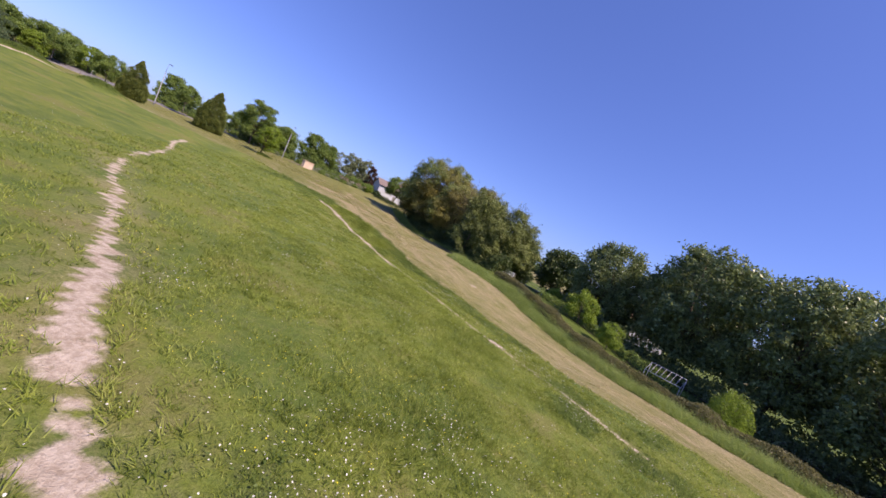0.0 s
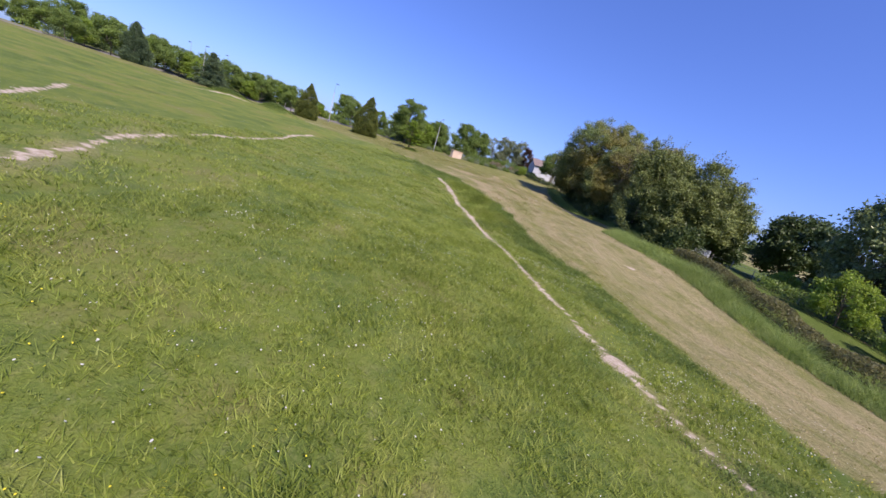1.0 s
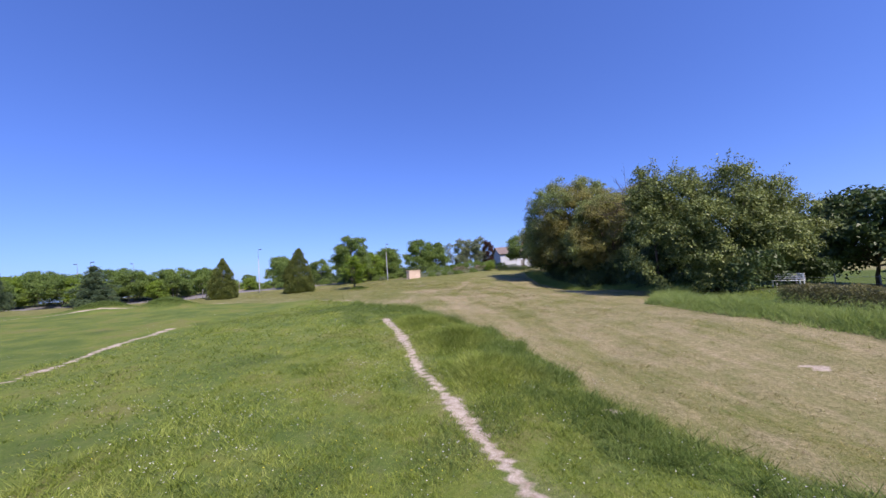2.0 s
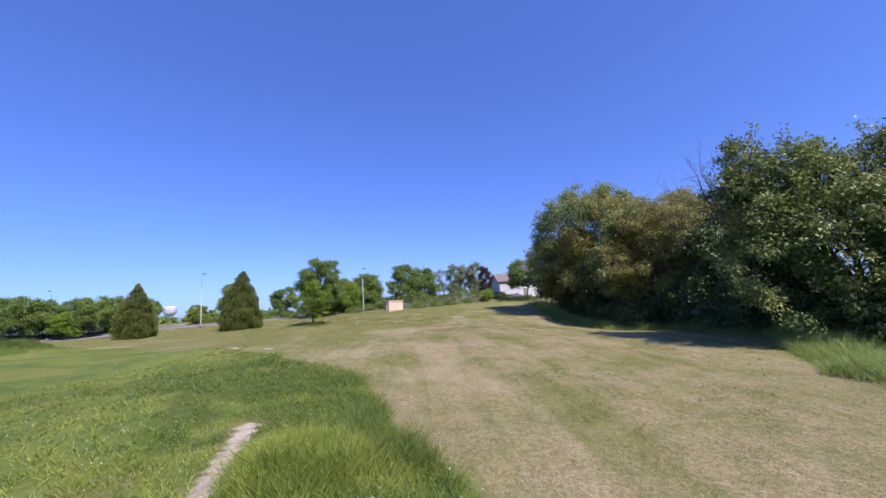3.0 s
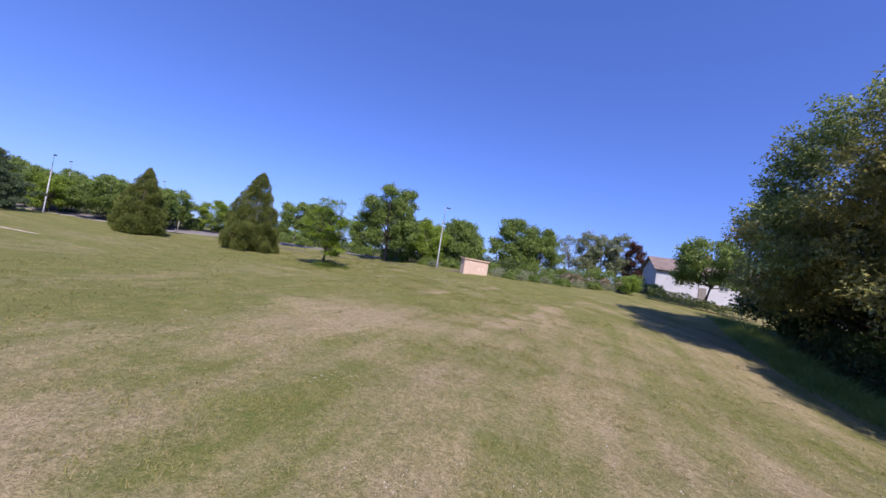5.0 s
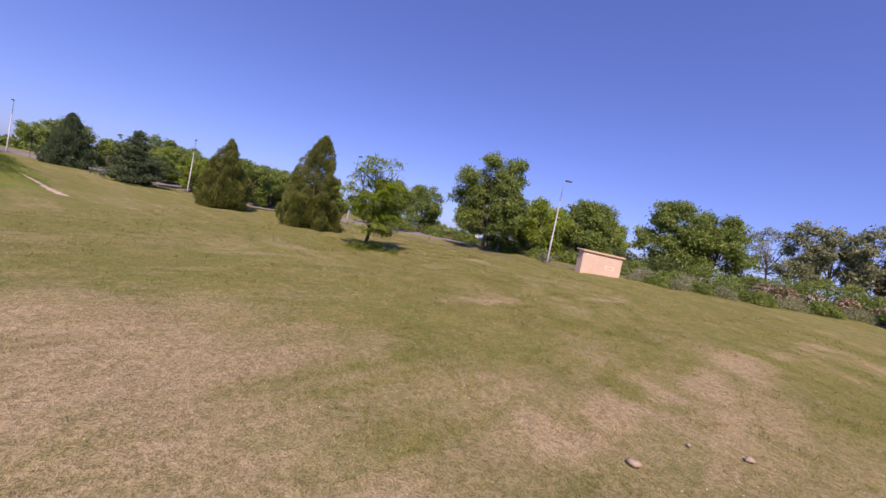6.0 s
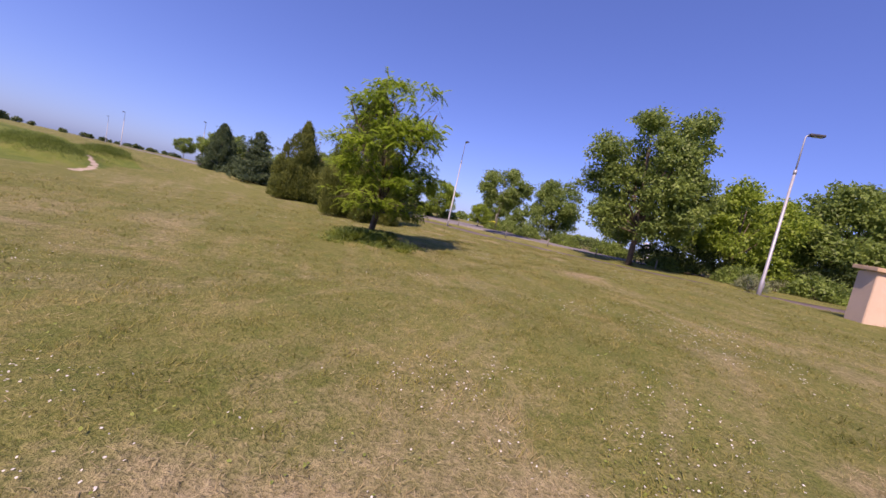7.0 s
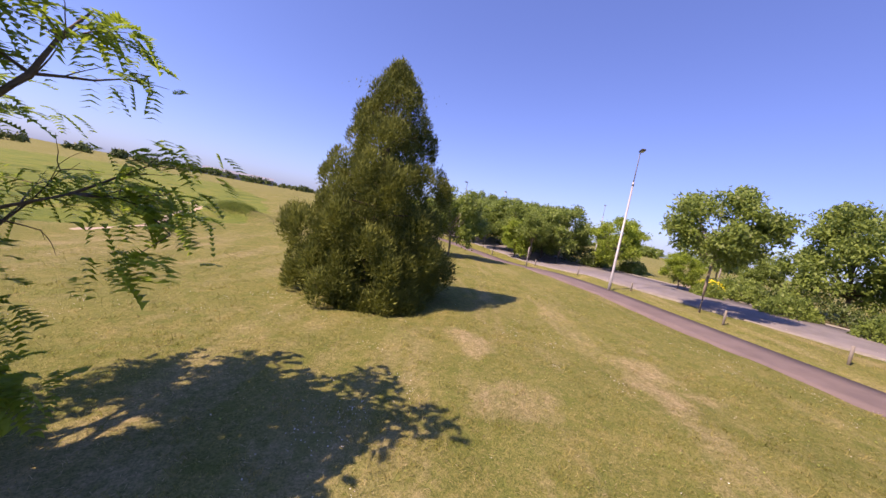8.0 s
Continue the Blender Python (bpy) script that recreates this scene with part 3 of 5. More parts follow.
def limb_lines(r, height, fork, lobes, girth):
    """A trunk and a limb to each lobe."""
    top = max(l[2] for l in lobes)
    trunk = [(0, 0, -0.25), (0.02 * height * r.normal() * 0.4, 0.02 * height * r.normal() * 0.4, fork * 0.5), (0.03 * height * r.normal() * 0.4, 0.03 * height * r.normal() * 0.4, fork)]
    lead = trunk + [(trunk[-1][0] * 1.2 + lobes[-1][0] * 0.5, trunk[-1][1] * 1.2 + lobes[-1][1] * 0.5, (fork + top) / 2), (lobes[-1][0], lobes[-1][1], top)]
    lines = [(lead, [girth * 1.15, girth, girth * 0.82, girth * 0.45, girth * 0.08])]
    for x, y, z, s, q in lobes[:-1]:
        start = Vector(trunk[2]).lerp(Vector(lead[3]), max(0.0, min(1.0, (z - fork) / (top - fork + 0.01) * 0.7)) * r.rand())
        end = Vector((x, y, z)) * 1.0
        mid = start.lerp(end, 0.5) + Vector((0, 0, -0.06 * (end - start).length))
        g = girth * (0.42 + 0.15 * r.rand()) * min(1.0, 26 / len(lobes))
        lines.append(([tuple(start), tuple(mid), tuple(end)], [g, g * 0.6, g * 0.14]))
    return lines


def broadleaf(name, label, height, radius, leaves, leaf, mat, seed, base=0.25, fork=0.22, girth=None, lobes=12, gaps=0.0, gap_size=1.2, bark=None, lean=(0, 0), category="tree", aspect=0.6, group="", thick=0.4, droop=0.3, lobe_list=None, flat=0.5, bunch=9, shoots=0, shoot_length=1.6, clump=0.74, fine=8, ratio=0.44):
    """A broad-leaved tree at the origin: trunk with limbs, and a crown of separate leaves."""
    r = np.random.RandomState(seed)
    lb = lobe_list or lobed(r, height, radius, base * height, int(lobes / clump ** 1.5), lean, clump=clump)
    t = thing(name, 0, 0, 0, label, category, group)
    bm = bmesh.new()
    for pts, rad in limb_lines(r, height, fork * height, lb, girth or height * 0.02):
        tube(bm, pts, rad, 7)
    P, d = crown_points(r, broken_up(r, lb, fine, ratio), int(leaves * (1.9 if leaves > 50000 else 1.45)), thick, gaps, gap_size, leaf * 0.8, bunch)
    leaf *= 0.74
    if shoots:
        tops = [l for l in lb if l[2] > 0.45 * height] or lb
        more = []
        for k in range(shoots):
            x, y, z, s, q = tops[r.randint(len(tops))]
            a = r.rand() * 6.28
            p = Vector((x + s * 0.6 * math.cos(a), y + s * 0.6 * math.sin(a), z + s * q * 0.5))
            w = Vector((0.5 * math.cos(a), 0.5 * math.sin(a), 1.0)).normalized() * shoot_length * (0.5 + 0.7 * r.rand())
            pts = [p, p + w * 0.4, p + w * 0.75 + Vector(r.normal(size=3)) * 0.1, p + w + Vector(r.normal(size=3)) * 0.15]
            tube(bm, [tuple(v) for v in pts], [0.022, 0.016, 0.01, 0.004], 4, False)
            m = int(26 * w.length)
            u = r.rand(m)
            more.append(np.array(p) + np.array(w)[None] * u[:, None] + r.normal(size=(m, 3)) * 0.16)
        more = np.concatenate(more)
        P, d = np.concatenate([P, more]), np.concatenate([d, np.tile([0.0, 0.0, 0.6], (len(more), 1))])
    part("trunk", bm, bark or BARK, t)
    n = len(P)
    D = d * 0.6 + unit(r, n) * 0.8 + np.array([0, 0, -droop])
    N = d * 0.5 + unit(r, n) * 0.7 + np.array([0, 0, flat])
    L = leaf * (0.65 + 0.7 * r.rand(n))
    co, f = leaf_arrays(P, D, N, L, L * aspect)
    raw_part("crown", co, f, mat, t)
    return t


def conifer(name, label, height, radius, sprays, spray, mat, seed, shape=0.85, skirt=0.0, ragged=0.25, leader=0.1, group="", lean=(0, 0), tiers=0, power=1.6, slim=0.38, lump=0.1):
    """A dense conifer at the origin: a straight stem, sprays in lumps on an uneven cone down to the grass, and a thin ragged leader."""
    r = np.random.RandomState(seed)
    t = thing(name, 0, 0, 0, label, "tree", group)
    bm = bmesh.new()
    tube(bm, [(0, 0, -0.2), (0, 0, height * 0.5), (lean[0], lean[1], height * 0.985)], [height * 0.022, height * 0.013, 0.015], 7)
    for k in range(26):
        f = 0.08 + 0.8 * k / 26
        a = k * 2.4
        reach = radius * 0.8 * (1 - f ** power) ** shape
        tube(bm, [(0, 0, f * height), (math.cos(a) * reach * 0.5, math.sin(a) * reach * 0.5, f * height + 0.1), (math.cos(a) * reach, math.sin(a) * reach, f * height + 0.25)], [0.05, 0.03, 0.012], 4, False)
    part("trunk", bm, BARK, t)
    lumps = int(15 / lump ** 2)
    fl = r.rand(lumps) ** 1.25 * (1 - skirt) * 0.95 + skirt
    al = r.rand(lumps) * 2 * math.pi
    prof = np.minimum(1.0, 0.84 + fl / 0.10 * 0.16) * (1 - fl ** power) ** shape
    bumps = 1 + ragged * (fbm(al * 2.2 + 3, fl * 9, 1.0, seed) + 0.6 * fbm(al * 5 + 9, fl * 22, 1.0, seed + 1))
    if tiers:
        bumps = bumps * (0.28 + 1.1 * np.abs(((fl * tiers + 0.8 * fbm(al * 1.6, fl * 0 + 1, 1.0, seed + 2)) % 1.0) - 0.15))
    size = radius * lump * (0.55 + 0.75 * r.rand(lumps)) * (0.4 + 0.6 * np.sqrt(1 - fl))
    rl = np.maximum(radius * prof * bumps * (1 - 0.5 * r.rand(lumps) ** 2.0) - 0.7 * size, 0.0)
    k = r.choice(lumps, sprays, p=size ** 2 / (size ** 2).sum())
    out = np.stack([np.cos(al[k]), np.sin(al[k]), np.zeros(sprays)], 1)
    d = unit(r, sprays) + 0.75 * out + np.array([0, 0, 0.3])
    d /= np.linalg.norm(d, axis=1, keepdims=True)
    shell = size[k] * (0.55 + 0.5 * r.rand(sprays) ** 0.6 + 0.3 * r.rand(sprays) ** 9)
    P = np.stack([out[:, 0] * rl[k], out[:, 1] * rl[k], fl[k] * height], 1) + d * shell[:, None] * np.array([1, 1, 1.35 if not tiers else 0.32])
    P[:, 2] = np.abs(P[:, 2] - 0.02) + 0.02
    n = int(sprays * 0.015)
    spike = 1 - leader * r.rand(n) ** 0.8
    girth = 0.07 + 0.35 * (1 - spike) / leader * (1 + 0.5 * np.sin(spike * height * 9.0))
    P[:n] = np.stack([r.normal(size=n) * girth, r.normal(size=n) * girth, spike * height], 1)
    f = np.clip(P[:, 2] / height, 0, 1)
    P[:, :2] += np.array(lean)[None] * (f ** 3)[:, None]
    D = d * 0.7 + np.array([0, 0, 0.6 if not tiers else 0.1]) + unit(r, sprays) * 0.45
    N = d * 0.8 + unit(r, sprays) * 0.6
    L = spray * (0.6 + 0.8 * r.rand(sprays)) * (1 - 0.35 * f)
    co, fc = leaf_arrays(P, D, N, L, L * slim)
    raw_part("crown", co, fc, mat, t)
    return t


def set_down(t, x, y, turn=0.0, scale=1.0):
    t.matrix_world = pose(x, y, gz(x, y), 0, 0, turn) @ Matrix.Scale(scale, 4)
    return t


def repeat(t, x, y, turn=0.0, scale=1.0, label=""):
    c = copy_thing(t, pose(x, y, gz(x, y), 0, 0, turn) @ Matrix.Scale(scale / t.scale[0], 4))
    if label:
        tagged(c, label)
    return c

# ---- road, footpath and what stands along them ----
def ribbon(name, mid, half, lift, mat, label, category, edge=0.0, step=1.5, lane=0.0):
    """A paved strip that follows the land."""
    pts = []
    for (ax, ay), (bx, by) in zip(mid, mid[1:]):
        k = max(1, int(math.hypot(bx - ax, by - ay) / step))
        pts += [(ax + (bx - ax) * i / k, ay + (by - ay) * i / k) for i in range(k)]
    pts.append(mid[-1])
    P = np.array(pts)
    for _ in range(4):
        P[1:-1] = (P[:-2] + 2 * P[1:-1] + P[2:]) / 4
    T = np.gradient(P, axis=0)
    T /= np.linalg.norm(T, axis=1, keepdims=True)
    S = np.stack([T[:, 1], -T[:, 0]], 1)
    across = [(-half - edge, -0.35), (-half, 0.0), (-half * 0.4, 0.025), (half * 0.4, 0.025), (half, 0.0), (half + edge, -0.35)]
    co = []
    for p, s in zip(P, S):
        for o, dz in across:
            q = p + s * (o + lane)
            co.append((q[0], q[1], 0.0))
    w = len(across)
    co = np.array(co)
    co[:, 2] = land(co[:, 0], co[:, 1]) + lift + np.tile([dz for _, dz in across], len(P))
    i = (np.arange(len(P) - 1)[:, None] * w + np.arange(w - 1)[None]).ravel()
    ob = raw_part(name, np.array(co), np.stack([i, i + 1, i + w + 1, i + w], -1), mat)
    tagged(ob, label, category, kind="structure")
    return P, S


ribbon("pavement", FOOT_MID, 1.3, 0.02, PINK_TAR, "pinkish tarmac footpath along the grass", "footpath")
road_pts, road_side = ribbon("road", ROAD_MID, 4.0, 0.0, ASPHALT, "grey asphalt road beyond the footpath", "road")
ribbon("kerb", ROAD_MID, 0.07, 0.05, KERB, "low grey kerb at the edge of the road", "kerb", lane=4.1)
ribbon("kerb", ROAD_MID, 0.07, 0.05, KERB, "low grey kerb on the road's far edge", "kerb", lane=-4.1)


def street_lamp(x, y, towards, height=9.0):
    """A tapered column with a collar, a thinner mast, an arm and a flat head."""
    t = thing("street_lamp", x, y, gz(x, y), "tall grey steel street lamp with dark flat head on the verge", "street lamp", "lamps along the road")
    bm = bmesh.new()
    tube(bm, [(0, 0, -0.2), (0, 0, 0.9), (0, 0, 0.95), (0, 0, height * 0.77)], [0.105, 0.10, 0.085, 0.06], 12)
    part("column", bm, STEEL, t)
    bm = bmesh.new()
    tube(bm, [(0, 0, height * 0.765), (0, 0, height * 0.79)], [0.075, 0.075], 12)
    part("collar", bm, STEEL, t)
    c, s = math.cos(towards), math.sin(towards)
    bm = bmesh.new()
    tube(bm, [(0, 0, height * 0.77), (0, 0, height * 0.985), (0.06 * c, 0.06 * s, height), (0.16 * c, 0.16 * s, height * 1.002)], [0.04, 0.032, 0.028, 0.026], 8)
    part("mast", bm, STEEL, t)
    bm = bmesh.new()
    box(bm, 0.46 * c, 0.46 * s, height * 1.003, 0.68, 0.28, 0.13, 0.045, Matrix.Rotation(towards, 4, "Z"))
    head = part("head", bm, LAMP_HEAD, t, "dark flat lamp head")
    bm = bmesh.new()
    box(bm, 0.5 * c, 0.5 * s, height * 1.003 - 0.072, 0.42, 0.2, 0.02, 0.006, Matrix.Rotation(towards, 4, "Z"))
    part("lens", bm, LAMP_GLASS, head)
    bm = bmesh.new()
    box(bm, 0.115 * c, 0.115 * s, 0.7, 0.02, 0.10, 0.36, 0.004, Matrix.Rotation(towards, 4, "Z"))
    part("hatch", bm, STEEL, t)
    return t


street_lamp(-59.4, 109.2, radians(80), 8.8)
street_lamp(-79.6, 89.85, radians(25), 9.4)
street_lamp(-94.2, 66.2, radians(20), 8.4)
street_lamp(-103.5, 67.0, radians(200), 8.0)
street_lamp(-112.5, 79.5, radians(200), 8.0)
street_lamp(-104.5, 38.0, radians(20), 8.6)
street_lamp(-119.0, 5.0, radians(15), 8.6)
street_lamp(-146.0, -30.0, radians(15), 8.6)


def stake(x, y, h, name="post", label="short weathered wooden post on the road verge", lean=0.0, mat=None, r=0.055):
    t = thing(name, x, y, gz(x, y), label, "post", "posts along the road")
    bm = bmesh.new()
    tube(bm, [(0, 0, -0.1), (0, 0, h * 0.6), (lean, 0, h - 0.02), (lean, 0, h)], [r, r, r * 0.95, r * 0.6], 8)
    part("shaft", bm, mat or WOOD_GREY, t)
    return t


for px, py, ph in ((-75.3, 96.2, 0.75), (-80.6, 91.0, 0.6), (-72.2, 99.9, 0.75), (-87.6, 80.9, 0.7), (-84.2, 86.2, 0.7), (-69.5, 103.4, 0.7), (-91.2, 73.8, 0.7), (-95.0, 65.0, 0.7), (-66.8, 107.0, 0.7)):
    stake(px, py, ph)
stake(-85.3, 81.0, 2.0, "tree_stake", "tall pale stake standing on the verge", 0.08, WOOD_PALE, 0.06)
stake(-96.2, 95.4, 2.2, "tree_stake", "pale leaning stake in the rough grass", 0.35, WOOD_PALE, 0.07)


def shed(x, y, turn):
    """A low rendered box with a sloping roof slab that stands out all round."""
    t = thing("utility_shed", x, y, gz(x, y), "low salmon rendered utility shed with sandy roof slab", "shed", turn=turn)
    w, d, h0, h1 = 3.62, 0.85, 1.76, 1.70
    bm = bmesh.new()
    lo = [(-w / 2, -d / 2, -0.5), (w / 2, -d / 2, -0.5), (w / 2, d / 2, -0.5), (-w / 2, d / 2, -0.5)]
    hi = [(-w / 2, -d / 2, h0), (w / 2, -d / 2, h0 - 0.05), (w / 2, d / 2, h1), (-w / 2, d / 2, h1 + 0.05)]
    v = [bm.verts.new(p) for p in lo + hi]
    for q in ((3, 2, 1, 0), (4, 5, 6, 7), (0, 1, 5, 4), (1, 2, 6, 5), (2, 3, 7, 6), (3, 0, 4, 7)):
        bm.faces.new([v[k] for k in q])
    bmesh.ops.bevel(bm, geom=bm.edges[:], offset=0.02, segments=2, affect="EDGES")
    part("body", bm, RENDER_PINK, t)
    bm = bmesh.new()
    box(bm, 0, 0, 1.82, w + 0.26, d + 0.26, 0.14, 0.02, Matrix.Rotation(radians(3.2), 4, "X") @ Matrix.Rotation(radians(0.8), 4, "Y"))
    part("roof", bm, ROOF_SLAB, t, "sandy overhanging roof slab")
    for cx, cz, sw, sh in ((-1.15, 1.52, 0.75, 0.16), (0.75, 0.72, 0.8, 0.3)):
        bm = bmesh.new()
        box(bm, cx, -d / 2 - 0.004, cz, sw, 0.012, sh, 0.003)
        p = part("panel", bm, RENDER_PALE, t, "pale patch on the rendered wall")
        bm = bmesh.new()
        box(bm, cx, -d / 2 - 0.011, cz, sw * 0.82, 0.008, sh * 0.7, 0.002)
        part("inset", bm, RENDER_PINK, p)
    return t


shed(-51.92, 109.16, 81.0)


# ---- buildings ----
def barn_house(x, y, turn, z):
    """A long low house with white walls, a gable end greyed for its shade and a brown pitched roof."""
    t = thing("house", x, y, z, "long low house with pale walls and brown pitched roof", "house", turn=turn)
    L, D, eave, ridge = 24.0, 7.0, 3.7, 5.6
    bm = bmesh.new()
    pts = [(0, 0, -1.5), (L, 0, -1.5), (L, D, -1.5), (0, D, -1.5), (0, 0, eave), (L, 0, eave), (L, D, eave), (0, D, eave), (0, D / 2, ridge - 0.12), (L, D / 2, ridge - 0.12)]
    v = [bm.verts.new(p) for p in pts]
    for q in ((0, 1, 5, 4), (2, 3, 7, 6), (1, 2, 6, 9, 5)):
        bm.faces.new([v[k] for k in q])
    part("wall", bm, WALL_WHITE, t)
    # same wall, in a greyer colour that stands for shade on this end
    bm = bmesh.new()
    v = [bm.verts.new(p) for p in ((0, 0, -1.5), (0, 0, eave), (0, D / 2, ridge - 0.12), (0, D, eave), (0, D, -1.5))]
    bm.faces.new(v)
    part("gable_wall", bm, WALL_GREY, t, "gable end with its shade put into a greyer wall colour")
    for side in (-1, 1):
        bm = bmesh.new()
        run = D / 2 + 0.45
        slope = math.atan2(ridge - eave, D / 2)
        m = Matrix.Rotation(-side * slope, 4, "X")
        c = Vector((L / 2, D / 2 + side * run / 2, ridge - run / 2 * math.tan(slope) + 0.06))
        box(bm, *c, L + 0.9, run / math.cos(slope), 0.14, 0.02, m)
        part("roof", bm, ROOF_BROWN, t, "brown tiled roof slope")
    for cx in (3.2, 9.0, 15.0, 20.5):
        bm = bmesh.new()
        box(bm, cx, -0.03, 2.3, 1.25, 0.10, 1.35, 0.02)
        w = part("window", bm, PAINT_WHITE, t)
        for k in (-0.29, 0.29):
            bm = bmesh.new()
            box(bm, cx + k, -0.085, 2.3, 0.5, 0.02, 1.15)
            part("pane", bm, GLASS_DARK, w)
    bm = bmesh.new()
    box(bm, 6.3, -0.04, 0.6, 1.0, 0.1, 2.2, 0.02)
    part("door", bm, WOOD_GREY, t)
    bm = bmesh.new()
    box(bm, 8.0, D / 2, ridge + 0.5, 0.7, 0.6, 1.5, 0.03)
    ch = part("chimney", bm, ROOF_RED, t)
    bm = bmesh.new()
    box(bm, 8.0, D / 2, ridge + 1.3, 0.82, 0.72, 0.1, 0.01)
    part("cap", bm, KERB, ch)
    return t


barn_house(-41.3, 136.7, 37.0, 8.3)


def garden_house(x, y, turn, length, deep, eave, ridge, roof_mat, label, wall_mat=None):
    t = thing("house", x, y, gz(x, y), label, "house", turn=turn)
    bm = bmesh.new()
    pts = [(-length / 2, -deep / 2), (length / 2, -deep / 2), (length / 2, deep / 2), (-length / 2, deep / 2)]
    lo = [bm.verts.new((a, b, -1)) for a, b in pts]
    hi = [bm.verts.new((a, b, eave)) for a, b in pts]
    r0, r1 = bm.verts.new((-length / 2, 0, ridge - 0.1)), bm.verts.new((length / 2, 0, ridge - 0.1))
    bm.faces.new((lo[0], lo[1], hi[1], hi[0]))
    bm.faces.new((lo[2], lo[3], hi[3], hi[2]))
    bm.faces.new((lo[1], lo[2], hi[2], r1, hi[1]))
    bm.faces.new((lo[3], lo[0], hi[0], r0, hi[3]))
    part("wall", bm, wall_mat or WALL_WHITE, t)
    slope = math.atan2(ridge - eave, deep / 2)
    run = deep / 2 + 0.4
    for side in (-1, 1):
        bm = bmesh.new()
        box(bm, 0, side * run / 2, ridge - run / 2 * math.tan(slope) + 0.06, length + 0.8, run / math.cos(slope), 0.14, 0.02, Matrix.Rotation(-side * slope, 4, "X"))
        part("roof", bm, roof_mat, t)
    for k in (-0.3, 0.05, 0.32):
        bm = bmesh.new()
        box(bm, k * length, -deep / 2 - 0.03, eave * 0.55, 1.2, 0.08, 1.3, 0.02)
        w = part("window", bm, PAINT_WHITE, t)
        bm = bmesh.new()
        box(bm, k * length, -deep / 2 - 0.08, eave * 0.55, 1.0, 0.02, 1.1)
        part("pane", bm, GLASS_DARK, w)
    return t


garden_house(33.0, 97.0, 20.0, 12, 8, 2.9, 5.6, ROOF_RED, "house with red-brown roof among dark garden trees")


def water_tower(x, y):
    t = thing("water_tower", x, y, gz(x, y), "distant white water tower with a wide tank", "water tower")
    bm = bmesh.new()
    tube(bm, [(0, 0, -1), (0, 0, 14)], [2.2, 2.0], 16)
    part("shaft", bm, WALL_WHITE, t)
    bm = bmesh.new()
    tube(bm, [(0, 0, 13), (0, 0, 15), (0, 0, 19.5), (0, 0, 20.3)], [2.2, 4.4, 4.6, 3.8], 20)
    part("tank", bm, WALL_WHITE, t)
    for k in range(3):
        bm = bmesh.new()
        tube(bm, [(0, 0, 15.6 + 1.5 * k), (0, 0, 15.9 + 1.5 * k)], [4.72, 4.72], 20)
        part("band", bm, WALL_GREY, t)
    return t


tower = water_tower(-655, 353)
tower.matrix_world = Matrix.Translation((0, 0, -12)) @ tower.matrix_world @ Matrix.Scale(1.95, 4)
garden_house(-205, -262, 156.0, 56, 14, 4.6, 6.8, WALL_DULL, "distant long grey low building beyond the field", WALL_DULL)

# ---- trees near the open ground ----
t = conifer("conifer_tree", "dense dark green conifer shaped like a cone on the mown slope", 8.3, 2.75, 190000, 0.13, NEEDLE, 5, 1.0, 0.0, 0.16, 0.16, lean=(0.2, 0.25), power=2.1, slim=0.3, lump=0.17)
set_down(t, -61.6, 85.6)
t = conifer("conifer_tree", "dense olive green conifer with a thin pointed top", 7.1, 2.5, 60000, 0.2, NEEDLE, 15, 1.15, 0.0, 0.22, 0.3, lean=(0.1, 0.2), power=2.0, slim=0.32, lump=0.2)
set_down(t, -70.2, 76.5)
t = conifer("conifer_tree", "dark blue-green cedar with open flat branch tiers", 6.7, 3.6, 34000, 0.25, NEEDLE_BLUE, 25, 0.9, 0.04, 0.5, 0.08, tiers=7, lump=0.16)
set_down(t, -83.6, 63.4)
t = conifer("conifer_tree", "tall narrow dark green conifer beside the road", 7.2, 2.4, 40000, 0.22, NEEDLE_BLUE, 35, 0.85, 0.0, 0.35, 0.12, lump=0.22)
set_down(t, -90.4, 53.0)


